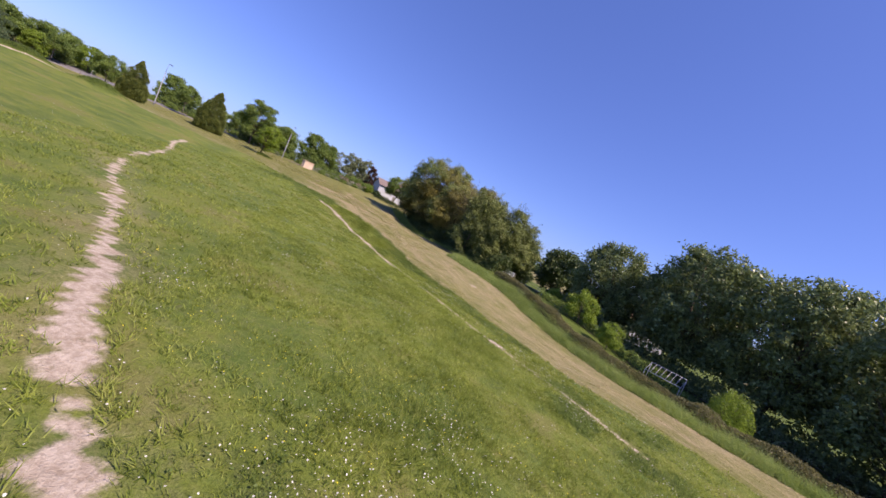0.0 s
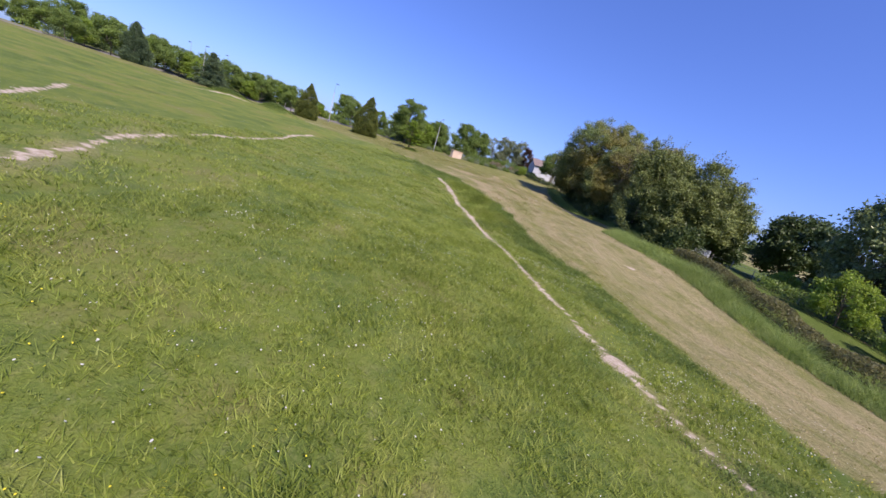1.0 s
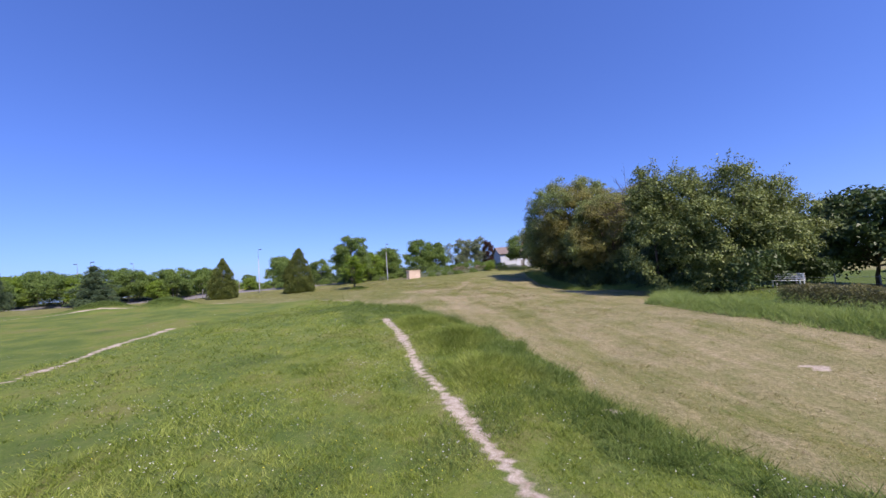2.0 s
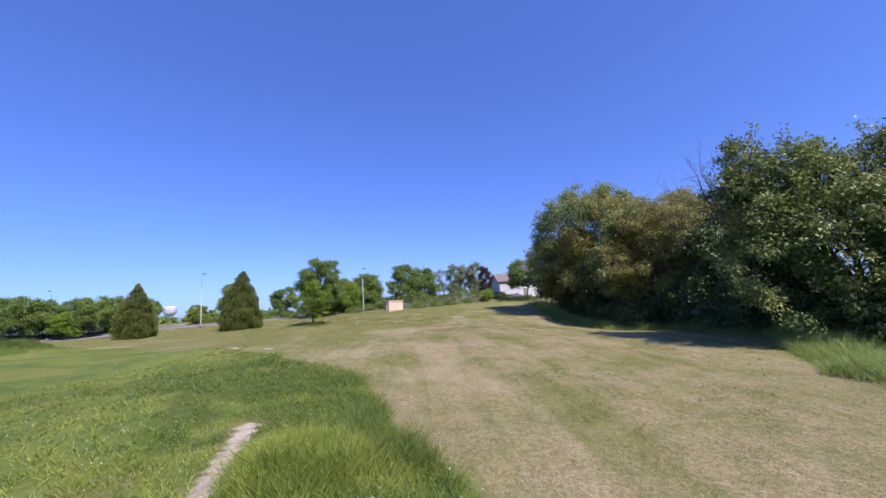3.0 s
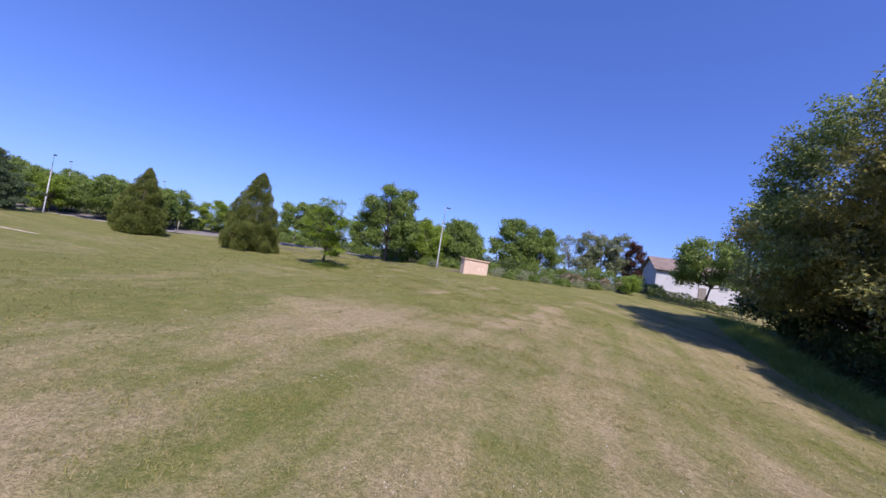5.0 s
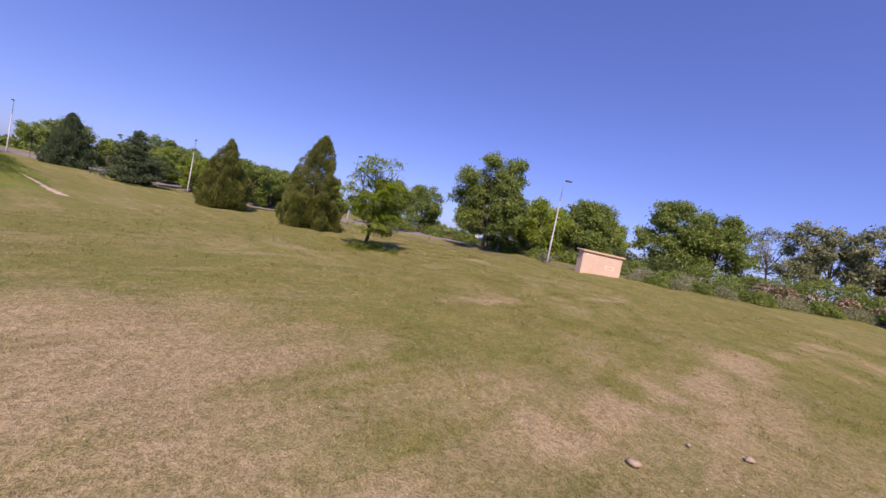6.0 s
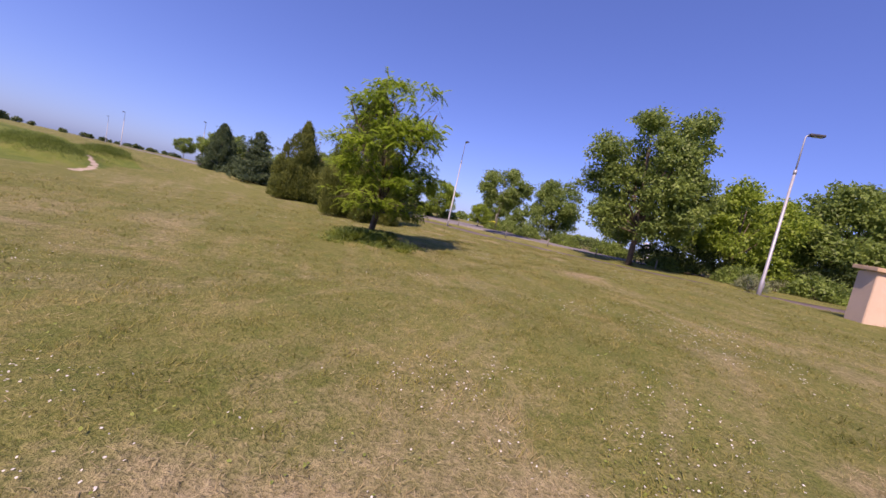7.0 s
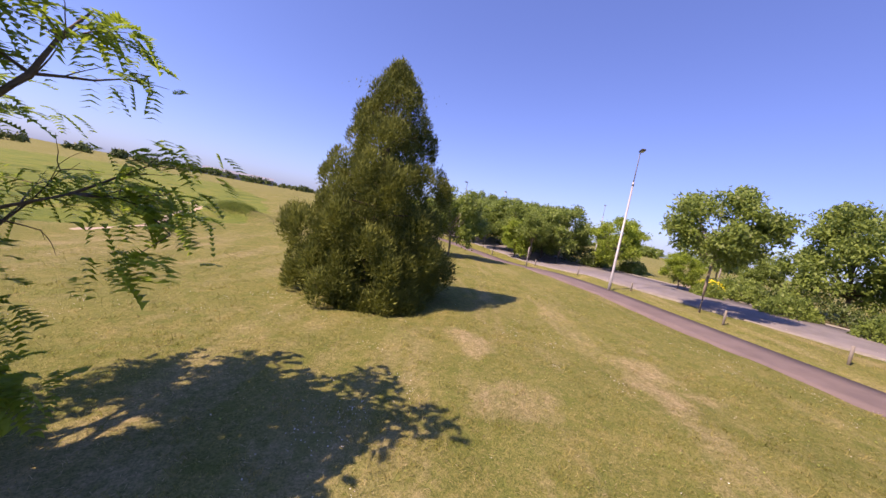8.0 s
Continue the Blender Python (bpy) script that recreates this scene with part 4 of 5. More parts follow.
def locust(x, y):
    """An airy young tree with forked dark limbs and bright sprays of small leaves."""
    r = np.random.RandomState(77)
    t = thing("young_tree", x, y, gz(x, y), "airy bright green young tree with dark forked trunk", "tree", turn=78)
    bm = bmesh.new()
    lines = [([(0, 0, -0.2), (0.04, 0.02, 0.5), (0.1, 0.03, 1.0), (0.12, 0.0, 1.5)], [0.17, 0.125, 0.115, 0.10])]
    tips = []
    H = 6.5

    def grow(start, way, length, girth, depth):
        pts, p, w = [tuple(start)], Vector(start), Vector(way).normalized()
        for k in range(4):
            w = (w + Vector(r.normal(size=3)) * 0.13 + Vector((0, 0, 0.05 if depth < 2 else -0.06))).normalized()
            p = p + w * length / 4
            pts.append(tuple(p))
        lines.append((pts, [girth, girth * 0.8, girth * 0.62, girth * 0.45, girth * 0.25]))
        if depth >= 3:
            tips.extend(pts[1:])
            return
        if depth == 2:
            tips.extend(pts[2:])
        for k in range(5 if depth < 2 else 4):
            f = 1 + int(r.rand() * 3.99)
            a = unit(r, 1)[0]
            a[2] = abs(a[2]) * 0.35 - 0.05
            grow(pts[f], w * 0.55 + Vector(a) * 0.9, length * (0.42 + 0.16 * r.rand()), girth * 0.42, depth + 1)

    grow((0.12, 0, 1.45), (0.22, 0.2, 1), 4.2, 0.10, 0)
    grow((0.12, 0, 1.7), (0.05, -0.05, 1), 4.3, 0.06, 0)
    grow((0.10, 0.02, 1.3), (-0.34, -0.3, 1), 3.9, 0.07, 0)
    grow((0.11, 0.02, 1.4), (0.2, -0.42, 1), 3.4, 0.05, 0)
    for a, z, ln in ((0.9, 1.12, 1.7), (4.5, 1.15, 1.8), (5.9, 1.2, 1.8), (0.3, 1.3, 1.8), (2.2, 1.45, 2.0), (4.0, 1.25, 2.0), (5.2, 1.6, 2.0), (1.2, 2.1, 1.9), (3.2, 2.2, 2.0), (4.6, 2.4, 1.9)):
        grow((0.1, 0.02, z), (math.cos(a), math.sin(a), 0.55 if z > 1.2 else 0.25), ln, 0.04, 1)

    def within(p):
        reach = 2.6 - 0.13 * max(0.0, p[2] - 2.5) ** 2
        return 1.15 < p[2] < H and math.hypot(p[0] - 0.05 * p[2], p[1] - 0.06 * p[2]) < max(0.55, reach)

    for pts, rad in lines:
        if rad[0] > 0.05 or within(pts[-1]):
            tube(bm, pts, rad, 6 if rad[0] > 0.03 else 4, False)
    part("trunk", bm, BARK, t, "dark forked trunk and limbs")
    T = np.array([p for p in tips if within(p)])
    T = T[r.permutation(len(T))[:240]]
    n, pairs = 4200, 7
    k = r.randint(len(T), size=n)
    A = T[k] + r.normal(size=(n, 3)) * np.array([0.21, 0.21, 0.05])
    W = unit(r, n) * 0.7 + np.stack([A[:, 0], A[:, 1], np.zeros(n)], 1) * 0.25 + np.array([0, 0, -0.2])
    W /= np.linalg.norm(W, axis=1, keepdims=True)
    S = np.cross(W, np.tile([0.0, 0.0, 1.0], (n, 1)) + 0.35 * unit(r, n))
    S /= np.linalg.norm(S, axis=1, keepdims=True)
    span = 0.25 * (0.7 + 0.6 * r.rand(n))
    P, D = [], []
    for q in range(pairs):
        for side in (-1, 1):
            u = (q + 0.6) / pairs
            P.append(A + W * (span * u)[:, None] - np.array([0, 0, 0.10]) * (u * u))
            D.append(S * side + W * 0.45)
    P, D = np.concatenate(P), np.concatenate(D)
    m = len(P)
    N = unit(r, m) * 0.35 + np.array([0, 0, 1.0])
    L = np.tile(span * 0.36, pairs * 2)
    co, f = leaf_arrays(P, D, N, L, L * 0.55)
    raw_part("crown", co, f, LEAF_LOCUST, t)
    return t


locust(-51.65, 89.7)

# the tall hedgerow on the right of the strip
WALNUT = "spreading tree with bronze-green leaves over the mown strip"
t = broadleaf("hedgerow_tree", WALNUT, 18.0, 8.8, 104000, 0.27, LEAF_WALNUT, 3, 0.1, 0.12, 0.34, 44, 0.56, 1.0, thick=0.6, shoots=40, shoot_length=1.1, clump=0.62, flat=1.1)
set_down(t, -16.6, 111.3, 0, 1.07)
t = broadleaf("hedgerow_tree", WALNUT, 15.2, 7.6, 80000, 0.26, LEAF_WALNUT, 31, 0.14, 0.14, 0.3, 40, 0.5, 1.0, thick=0.6, flat=1.0, shoots=30, shoot_length=1.0, clump=0.62)
set_down(t, -9.0, 102.3)
repeat(t, -7.0, 114.0, 220, 1.12)
SHOOTS = [(-5.6, -0.6, 12.3, 0.9, 1.1), (-5.4, -1.8, 11.0, 1.2, 1.0), (-5.0, -2.0, 9.4, 1.6, 0.9), (-5.8, 0.6, 9.8, 1.5, 0.9), (-5.0, 1.2, 11.6, 0.9, 1.2), (-3.4, 0.4, 11.8, 1.0, 1.2), (-1.4, 0.6, 11.6, 1.1, 1.2), (1.6, 0.8, 11.6, 0.9, 1.3), (3.0, 1.0, 11.0, 0.9, 1.2), (-3.8, -0.6, 9.8, 2.2, 0.9), (-1.0, -1.0, 10.0, 2.3, 0.9), (1.8, -0.8, 9.8, 2.3, 0.9),
          (4.2, 0.2, 8.8, 2.2, 0.9), (5.9, 0.8, 6.9, 2.0, 0.9), (7.0, 1.0, 4.9, 1.7, 0.8), (-4.6, -1.8, 7.2, 2.4, 0.9), (-2.0, -2.6, 7.2, 2.5, 0.9), (0.9, -2.8, 7.0, 2.5, 0.9), (3.5, -1.8, 6.6, 2.4, 0.9),
          (5.4, -0.8, 4.6, 2.1, 0.9), (-4.4, -2.8, 4.4, 2.2, 0.9), (-2.0, -3.6, 4.3, 2.3, 0.9), (0.6, -3.8, 4.2, 2.3, 0.9), (3.0, -3.0, 4.0, 2.2, 0.9), (-3.4, -3.4, 2.2, 1.8, 0.9), (-0.8, -4.2, 2.0, 1.8, 0.9), (1.8, -3.8, 1.9, 1.7, 0.9), (0.0, 2.5, 9.0, 3.2, 0.9), (3.2, 3.0, 6.8, 3.0, 0.9), (-3.2, 3.0, 7.8, 3.0, 0.9)]
t = broadleaf("hedgerow_tree", "tall leafy hedgerow tree with loose top shoots", 13.4, 6.6, 76000, 0.29, LEAF_HEDGE, 8, 0.04, 0.12, 0.25, 26, 0.62, 1.0, thick=0.55, lobe_list=SHOOTS, flat=1.1, bunch=7, shoots=70, shoot_length=2.0)
set_down(t, 0.9, 82.4, 0, 0.93)
# the side turned from the sun is put into the darker leaf colour
hedge_tree = broadleaf("hedgerow_tree", "dense hedgerow tree between taller trees, shade put into its dark leaves", 10.5, 5.2, 34000, 0.36, LEAF_DEEP_SHADED, 9, 0.02, 0.12, 0.2, 20, 0.15, 1.4)
set_down(hedge_tree, -2.2, 86.8, 220, 0.64)
repeat(hedge_tree, -3.6, 95.0, 140, 0.95)
repeat(hedge_tree, -2.0, 101.0, 70, 1.1)
# added out of sight behind the spreading tree, to cast shade on the strip
repeat(hedge_tree, -20.5, 119.5, 200, 1.15)
repeat(hedge_tree, 6.5, 88.0, 310, 0.8)
# deep shade under the crowns comes from the shrubs' dark leaf colour
shrub = broadleaf("hedgerow_shrub", "leafy shrub under the hedgerow trees, shade put into its dark leaves", 4.6, 2.6, 8000, 0.36, LEAF_DEEP_SHADED, 29, 0.02, 0.1, 0.08, 14, 0.2, 0.8)
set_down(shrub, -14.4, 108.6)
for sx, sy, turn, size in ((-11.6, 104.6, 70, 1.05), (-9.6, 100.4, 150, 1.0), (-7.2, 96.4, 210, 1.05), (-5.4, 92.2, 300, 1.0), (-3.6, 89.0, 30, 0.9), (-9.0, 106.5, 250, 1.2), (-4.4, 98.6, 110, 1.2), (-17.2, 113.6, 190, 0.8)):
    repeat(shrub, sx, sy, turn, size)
t = broadleaf("hedgerow_tree", "round dark tree standing in the gardens", 10.5, 5.0, 16000, 0.55, LEAF_DEEP_SHADED, 19, 0.12, 0.2, 0.2, 16, 0.2)
set_down(t, 16.5, 97.0)


def bare_tree(x, y, height, seed, label):
    """A dead tree: nothing but forked grey limbs and twigs."""
    r = np.random.RandomState(seed)
    t = thing("dead_tree", x, y, gz(x, y), label, "tree")
    bm = bmesh.new()

    def fork(p, w, length, girth, depth):
        pts, q, way = [tuple(p)], Vector(p), Vector(w).normalized()
        for k in range(3):
            way = (way + Vector(r.normal(size=3)) * 0.12).normalized()
            q = q + way * length / 3
            pts.append(tuple(q))
        tube(bm, pts, [girth, girth * 0.75, girth * 0.55, girth * 0.35], 5, False)
        if depth < 4:
            for k in range(3):
                a = Vector(r.normal(size=3)) * 0.45
                fork(pts[1 + k], way + a, length * 0.62, girth * 0.5, depth + 1)

    top = height * 0.66
    tube(bm, [(0, 0, -0.2), (0.05, -0.04, top * 0.5), (0, 0, top)], [0.16, 0.13, 0.1], 7, False)
    for way, long in (((-0.95, 0.25, 0.22), 0.42), ((-0.85, 0.2, 0.5), 0.42), ((-0.65, 0.1, 0.75), 0.4), ((-0.35, -0.1, 1.0), 0.36), ((0.15, 0.2, 1.0), 0.33), ((-0.8, -0.3, 0.35), 0.38)):
        fork((0, 0, top - 0.2), way, height * long * 0.8, 0.075, 1)
    part("trunk", bm, BARK, t)
    return t


bare_tree(-3.8, 85.0, 11.8, 12, "bare grey dead tree standing in the hedgerow")

# ---- trees beyond the road and round the field ----
GROUP_ROW = "trees along the road"
verge_tree = broadleaf("roadside_tree", "leafy green tree growing beside the road", 7.0, 3.2, 11000, 0.32, LEAF_MID, 41, 0.18, 0.28, 0.12, 12, 0.25, 1.0, BARK_GREY, group=GROUP_ROW)
set_down(verge_tree, -97.0, 72.9)
bright_tree = broadleaf("roadside_tree", "bright green leafy tree beyond the road", 7.4, 3.3, 11000, 0.32, LEAF_BRIGHT, 42, 0.1, 0.2, 0.12, 13, 0.25, 1.0, group=GROUP_ROW)
set_down(bright_tree, -67.4, 112.4)
tall_tree = broadleaf("roadside_tree", "tall full-crowned green tree on the verge", 10.4, 3.6, 32000, 0.27, LEAF_MID, 43, 0.1, 0.2, 0.19, 20, 0.3, 1.0, group=GROUP_ROW, thick=0.5)
set_down(tall_tree, -66.6, 105.0, 0, 1.12)
deep_tree = broadleaf("roadside_tree", "full green bushy tree beyond the road", 8.0, 3.5, 15000, 0.31, LEAF_MID, 44, 0.08, 0.2, 0.14, 14, 0.2, 1.0, group=GROUP_ROW)
set_down(deep_tree, -89.2, 102.6, 0, 1.04)
grey_tree = broadleaf("garden_tree", "slender grey-green poplar behind the flowering hedge", 9.6, 2.3, 6000, 0.36, LEAF_GREY, 45, 0.12, 0.2, 0.13, 12, 0.35, 0.9, BARK_GREY, group="poplars by the house")
set_down(grey_tree, -57.0, 144.9, 0, 1.12)
repeat(grey_tree, -54.8, 146.0, 90, 1.05)
repeat(grey_tree, -52.4, 147.2, 200, 1.12)
t = broadleaf("garden_tree", "thin pale tree with sparse leaves and bare stems", 8.6, 2.7, 3600, 0.26, LEAF_GREY, 46, 0.2, 0.3, 0.12, 14, 0.4, 0.8, BARK_GREY)
set_down(t, -60.6, 144.4, 0, 1.1)
t = broadleaf("garden_tree", "small dark reddish tree near the house", 7.4, 1.5, 7000, 0.26, LEAF_PURPLE, 47, 0.1, 0.2, 0.1, 12, 0.1)
set_down(t, -49.2, 147.5, 0, 1.25)
t = broadleaf("garden_tree", "round bright green tree in front of the house", 6.9, 3.3, 9000, 0.32, LEAF_MID, 48, 0.26, 0.28, 0.13, 13, 0.15)
set_down(t, -33.4, 132.0, 0, 1.27)
for tx, ty, tr, ts in ((-64.8, 131.8, 0, 1.35), (-62.2, 136.0, 120, 1.2), (-66.4, 118.7, 60, 1.05), (-70.5, 123.5, 200, 1.1), (-79.5, 116, 40, 1.0), (-82.5, 109.5, 150, 0.95), (-94.5, 80.5, 250, 0.95), (-101.5, 64.5, 20, 0.9), (-77.4, 77.5, 110, 0.8), (-112, 95, 10, 0.9), (-96.5, 98.3, 310, 0.55)):
    repeat(deep_tree if ts > 1.04 else verge_tree, tx, ty, tr, ts)
for tx, ty, tr, ts in ((-72.5, 117.5, 40, 1.0), (-94.0, 86.6, 200, 0.78), (-98.6, 66.0, 300, 0.78), (-105.5, 58, 80, 0.85), (-108, 50, 170, 0.8), (-88, 93, 60, 0.42), (-76, 131, 60, 1.0), (-92.5, 76.0, 33, 0.6)):
    repeat(bright_tree, tx, ty, tr, ts, "green leafy tree in the row beyond the road")
for tx, ty, tr, ts in ((-107, 62, 10, 0.95), (-104, 68, 340, 0.85), (-119, 66, 45, 1.0), (-96, 55, 77, 0.75)):
    repeat(verge_tree, tx, ty, tr, ts)
for tx, ty, tr, ts in ((-129.7, 40.0, 0, 0.68), (-127.4, 44.2, 67, 0.80), (-125.0, 47.2, 134, 0.88), (-124.5, 51.1, 201, 1.12), (-121.5, 56.8, 268, 1.10), (-118.4, 61.4, 335, 0.79), (-111.2, 65.0, 42, 0.61), (-104.6, 72.1, 109, 0.86), (-101.0, 75.8, 176, 0.87), (-95.6, 78.0, 243, 0.81)):
    repeat(deep_tree if tr % 2 else verge_tree, tx, ty, tr, ts, "leafy green tree in the belt beyond the road")
repeat(verge_tree, -94.5, 50.6, 140, 0.9, "bushy green tree behind dark conifers")


def sapling(x, y, turn, scale=1.0):
    t = broadleaf("sapling", "young round-crowned tree with slim pale trunk beside the road", 6.6, 2.5, 9500, 0.25, LEAF_MID, 51, 0.38, 0.38, 0.075, 13, 0.3, 0.8, BARK_GREY)
    set_down(t, x, y, turn, scale)
    return t


young = sapling(-77.6, 95.1, 0, 1.06)
for tx, ty, tr, ts in ((-91.5, 78.4, 120, 0.82), (-95.3, 70.0, 210, 0.78), (-98.2, 60.5, 45, 0.8), (-103, 47, 300, 0.8), (-109.5, 30, 10, 0.8), (-97.5, 45.0, 60, 0.78)):
    repeat(young, tx, ty, tr, ts)

# gardens on the low side
big_tree = broadleaf("garden_tree", "huge dark broad tree behind the gardens", 18.5, 6.6, 30000, 0.5, LEAF_SHADE, 61, 0.05, 0.12, 0.4, 44, 0.68, 1.3, group="tall garden trees", thick=0.6, shoots=60, shoot_length=1.5, clump=0.55)
set_down(big_tree, 28.5, 69.0)
for tx, ty, tr, ts in ((19.5, 77.0, 80, 0.78), (34.0, 60.5, 160, 0.98), (37.0, 50.0, 260, 0.92), (42.0, 62.0, 20, 1.05), (33.0, 78.0, 310, 1.0), (44.0, 44.0, 200, 0.95), (50, 54, 90, 1.1), (52.0, 36.0, 50, 1.0), (26, 86, 50, 0.7)):
    repeat(big_tree, tx, ty, tr, ts)
t = broadleaf("garden_shrub", "airy bright green shrub behind the garden hedge", 4.4, 2.1, 4500, 0.26, LEAF_BRIGHT, 62, 0.1, 0.2, 0.06, 10, 0.2, category="shrub")
set_down(t, 14.8, 67.0)
repeat(t, 17.0, 60.5, 90, 0.72)
repeat(t, 12.5, 76.0, 190, 0.6)
repeat(t, -40.4, 126.4, 250, 0.6, "bright green shrub at the edge of the mown field")


def bush(name, label, rx, ry, h, leaves, leaf, mat, seed, category="bush", group=""):
    """A low rounded mass of leaves on short stems."""
    r = np.random.RandomState(seed)
    t = thing(name, 0, 0, 0, label, category, group)
    bm = bmesh.new()
    for k in range(7):
        a = k * 0.9
        tube(bm, [(0.1 * math.cos(a), 0.1 * math.sin(a), -0.1), (rx * 0.3 * math.cos(a), ry * 0.3 * math.sin(a), h * 0.4), (rx * 0.6 * math.cos(a), ry * 0.6 * math.sin(a), h * 0.75)], [0.035, 0.025, 0.008], 5)
    part("stem", bm, BARK, t)
    d = unit(r, leaves)
    d[:, 2] = np.abs(d[:, 2])
    wob = 1 + 0.22 * fbm(np.arctan2(d[:, 1], d[:, 0]) * 2.5, d[:, 2] * 4, 1.0, seed)
    rad = (1 - 0.4 * r.rand(leaves) ** 1.8) * wob
    P = d * rad[:, None] * np.array([rx, ry, h])
    co, f = leaf_arrays(P, d * 0.6 + unit(r, leaves) * 0.8, d * 0.6 + unit(r, leaves) * 0.6, leaf * (0.6 + 0.8 * r.rand(leaves)), leaf * 0.55 * (0.6 + 0.8 * r.rand(leaves)))
    raw_part("crown", co, f, mat, t)
    return t


t = bush("clipped_bush", "rounded bright green clipped bush in the garden", 1.5, 1.45, 2.9, 12000, 0.10, LEAF_BRIGHT, 71)
set_down(t, 23.6, 49.4, 0, 1.08)
low = bush("bush", "low green bush at the edge of the grass", 1.7, 1.4, 1.3, 2600, 0.2, LEAF_MID, 72, group="bushes at the field edge")
set_down(low, -58.2, 116.5)
for bx, by, br, bs in ((-60.5, 121.5, 40, 1.1), (-58.0, 125.5, 90, 0.9), (-55.3, 129.5, 160, 0.9), (-40.5, 134.0, 10, 1.1), (-62.8, 115.0, 220, 1.0), (-64.0, 111.0, 10, 0.9), (-69.5, 109.0, 60, 0.8), (-72.5, 111.5, 110, 1.0), (-76.5, 112.0, 0, 1.1), (-82.0, 103.4, 50, 1.0), (-85.0, 99.4, 130, 1.0), (-88.5, 97.5, 250, 0.9), (-96.5, 88.0, 80, 0.9), (-97.0, 84.0, 170, 1.0), (-79.0, 107.5, 70, 1.1), (-74.5, 121.0, 30, 1.2), (-67.0, 124.0, 150, 1.3), (-87.0, 95.0, 30, 0.7), (-92.0, 97.0, 70, 1.2)):
    repeat(low, bx, by, br, bs)
pale = bush("bush", "grey twiggy bush with pale blossom beside the shed", 1.3, 1.1, 1.05, 1600, 0.12, LEAF_GREY, 73)
set_down(pale, -57.5, 120.0)
repeat(pale, -56.2, 124.3, 70, 1.1)
for bx, by, br, bs in ((-50.7, 112.0, 10, 0.6), (-48.4, 114.2, 80, 0.8), (-46.9, 117.2, 140, 0.8), (-44.9, 121.4, 30, 0.85), (-43.0, 126.0, 200, 0.8)):
    repeat(pale, bx, by, br, bs)
for bx, by, br, bs in ((-49.4, 113.0, 60, 0.62), (-47.8, 115.8, 120, 0.65), (-45.8, 119.3, 20, 0.7), (-44.0, 123.8, 230, 0.72), (-42.2, 128.5, 70, 0.75), (-50.5, 115.5, 200, 0.8), (-48.0, 119.0, 10, 0.85)):
    repeat(low, bx, by, br, bs)
repeat(pale, -64.5, 113.5, 70, 0.8)
repeat(pale, -62.0, 110.5, 170, 0.8)
for k, (bx, by, mat, bs) in enumerate(((-51.5, 129.4, PETAL_PINK, 0.8), (-49.6, 129.0, PETAL_PINK, 0.85), (-47.4, 129.3, PETAL_WHITE, 0.7), (-45.2, 129.4, PETAL_PINK, 0.85), (-42.6, 128.6, PETAL_PINK, 0.8))):
    green = bush("flowering_bush", "flowering garden bush with salmon blossom behind the fence" if mat is PETAL_PINK else "flowering garden bush with white blossom", 1.3, 1.0, 1.5, 1500, 0.18, LEAF_BROWN, 74 + k, "bush", "flowering bushes")
    r = np.random.RandomState(80 + k)
    d = unit(r, 200)
    d[:, 2] = np.abs(d[:, 2])
    co, f = leaf_arrays(d * np.array([1.35, 1.05, 1.55]), unit(r, 200), d + 0.01, np.full(200, 0.15), np.full(200, 0.15))
    raw_part("blossom", co, f, mat, green)
    set_down(green, bx, by, 40 * k, bs)
gorse = bush("bush", "yellow-flowered low bush beyond the road", 1.4, 1.2, 1.0, 1500, 0.16, LEAF_BRIGHT, 90)
set_down(gorse, -91.0, 95.0)
r = np.random.RandomState(91)
d = unit(r, 300)
d[:, 2] = np.abs(d[:, 2])
co, f = leaf_arrays(d * np.array([1.4, 1.2, 1.02]), unit(r, 300), d + 0.01, np.full(300, 0.16), np.full(300, 0.16))
raw_part("blossom", co, f, PETAL_YELLOW, gorse)


def hedge(name, label, line, width, height, per_m, leaf, mat, seed, category="hedge"):
    """A long hedge: leaves over a rounded bank, with stems inside it."""
    r = np.random.RandomState(seed)
    t = thing(name, line[0][0], line[0][1], 0, label, category)
    seg = [math.hypot(b[0] - a[0], b[1] - a[1]) for a, b in zip(line, line[1:])]
    n = int(sum(seg) * per_m)
    k = r.choice(len(seg), n, p=np.array(seg) / sum(seg))
    f = r.rand(n)
    A, B = np.array(line[:-1], float), np.array(line[1:], float)
    c = A[k] + (B[k] - A[k]) * f[:, None]
    tdir = (B[k] - A[k]) / np.array(seg)[k][:, None]
    side = np.stack([tdir[:, 1], -tdir[:, 0]], 1)
    ang = r.rand(n) * math.pi
    var = 1 + 0.28 * fbm(c[:, 0], c[:, 1], 1.7, seed) + 0.15 * fbm(c[:, 0], c[:, 1], 0.6, seed + 1)
    rad = (1 - 0.45 * r.rand(n) ** 1.7) * var
    xy = c + side * (np.cos(ang) * width / 2 * rad)[:, None]
    z = land(xy[:, 0], xy[:, 1]) + np.abs(np.sin(ang)) ** 0.6 * height * rad
    P = np.stack([xy[:, 0], xy[:, 1], z], 1) - np.array([line[0][0], line[0][1], 0])
    out = np.stack([side[:, 0] * np.cos(ang), side[:, 1] * np.cos(ang), np.sin(ang)], 1)
    L = leaf * (0.6 + 0.8 * r.rand(n))
    co, fc = leaf_arrays(P, out * 0.6 + unit(r, n) * 0.8, out * 0.6 + unit(r, n) * 0.6, L, L * 0.55)
    raw_part("crown", co, fc, mat, t)
    bm = bmesh.new()
    core = [(x - line[0][0], y - line[0][1], gz(x, y) + 0.03) for x, y in line]
    tube(bm, core, [0.05] * len(core), 6)
    part("stem", bm, BARK, t)
    return t


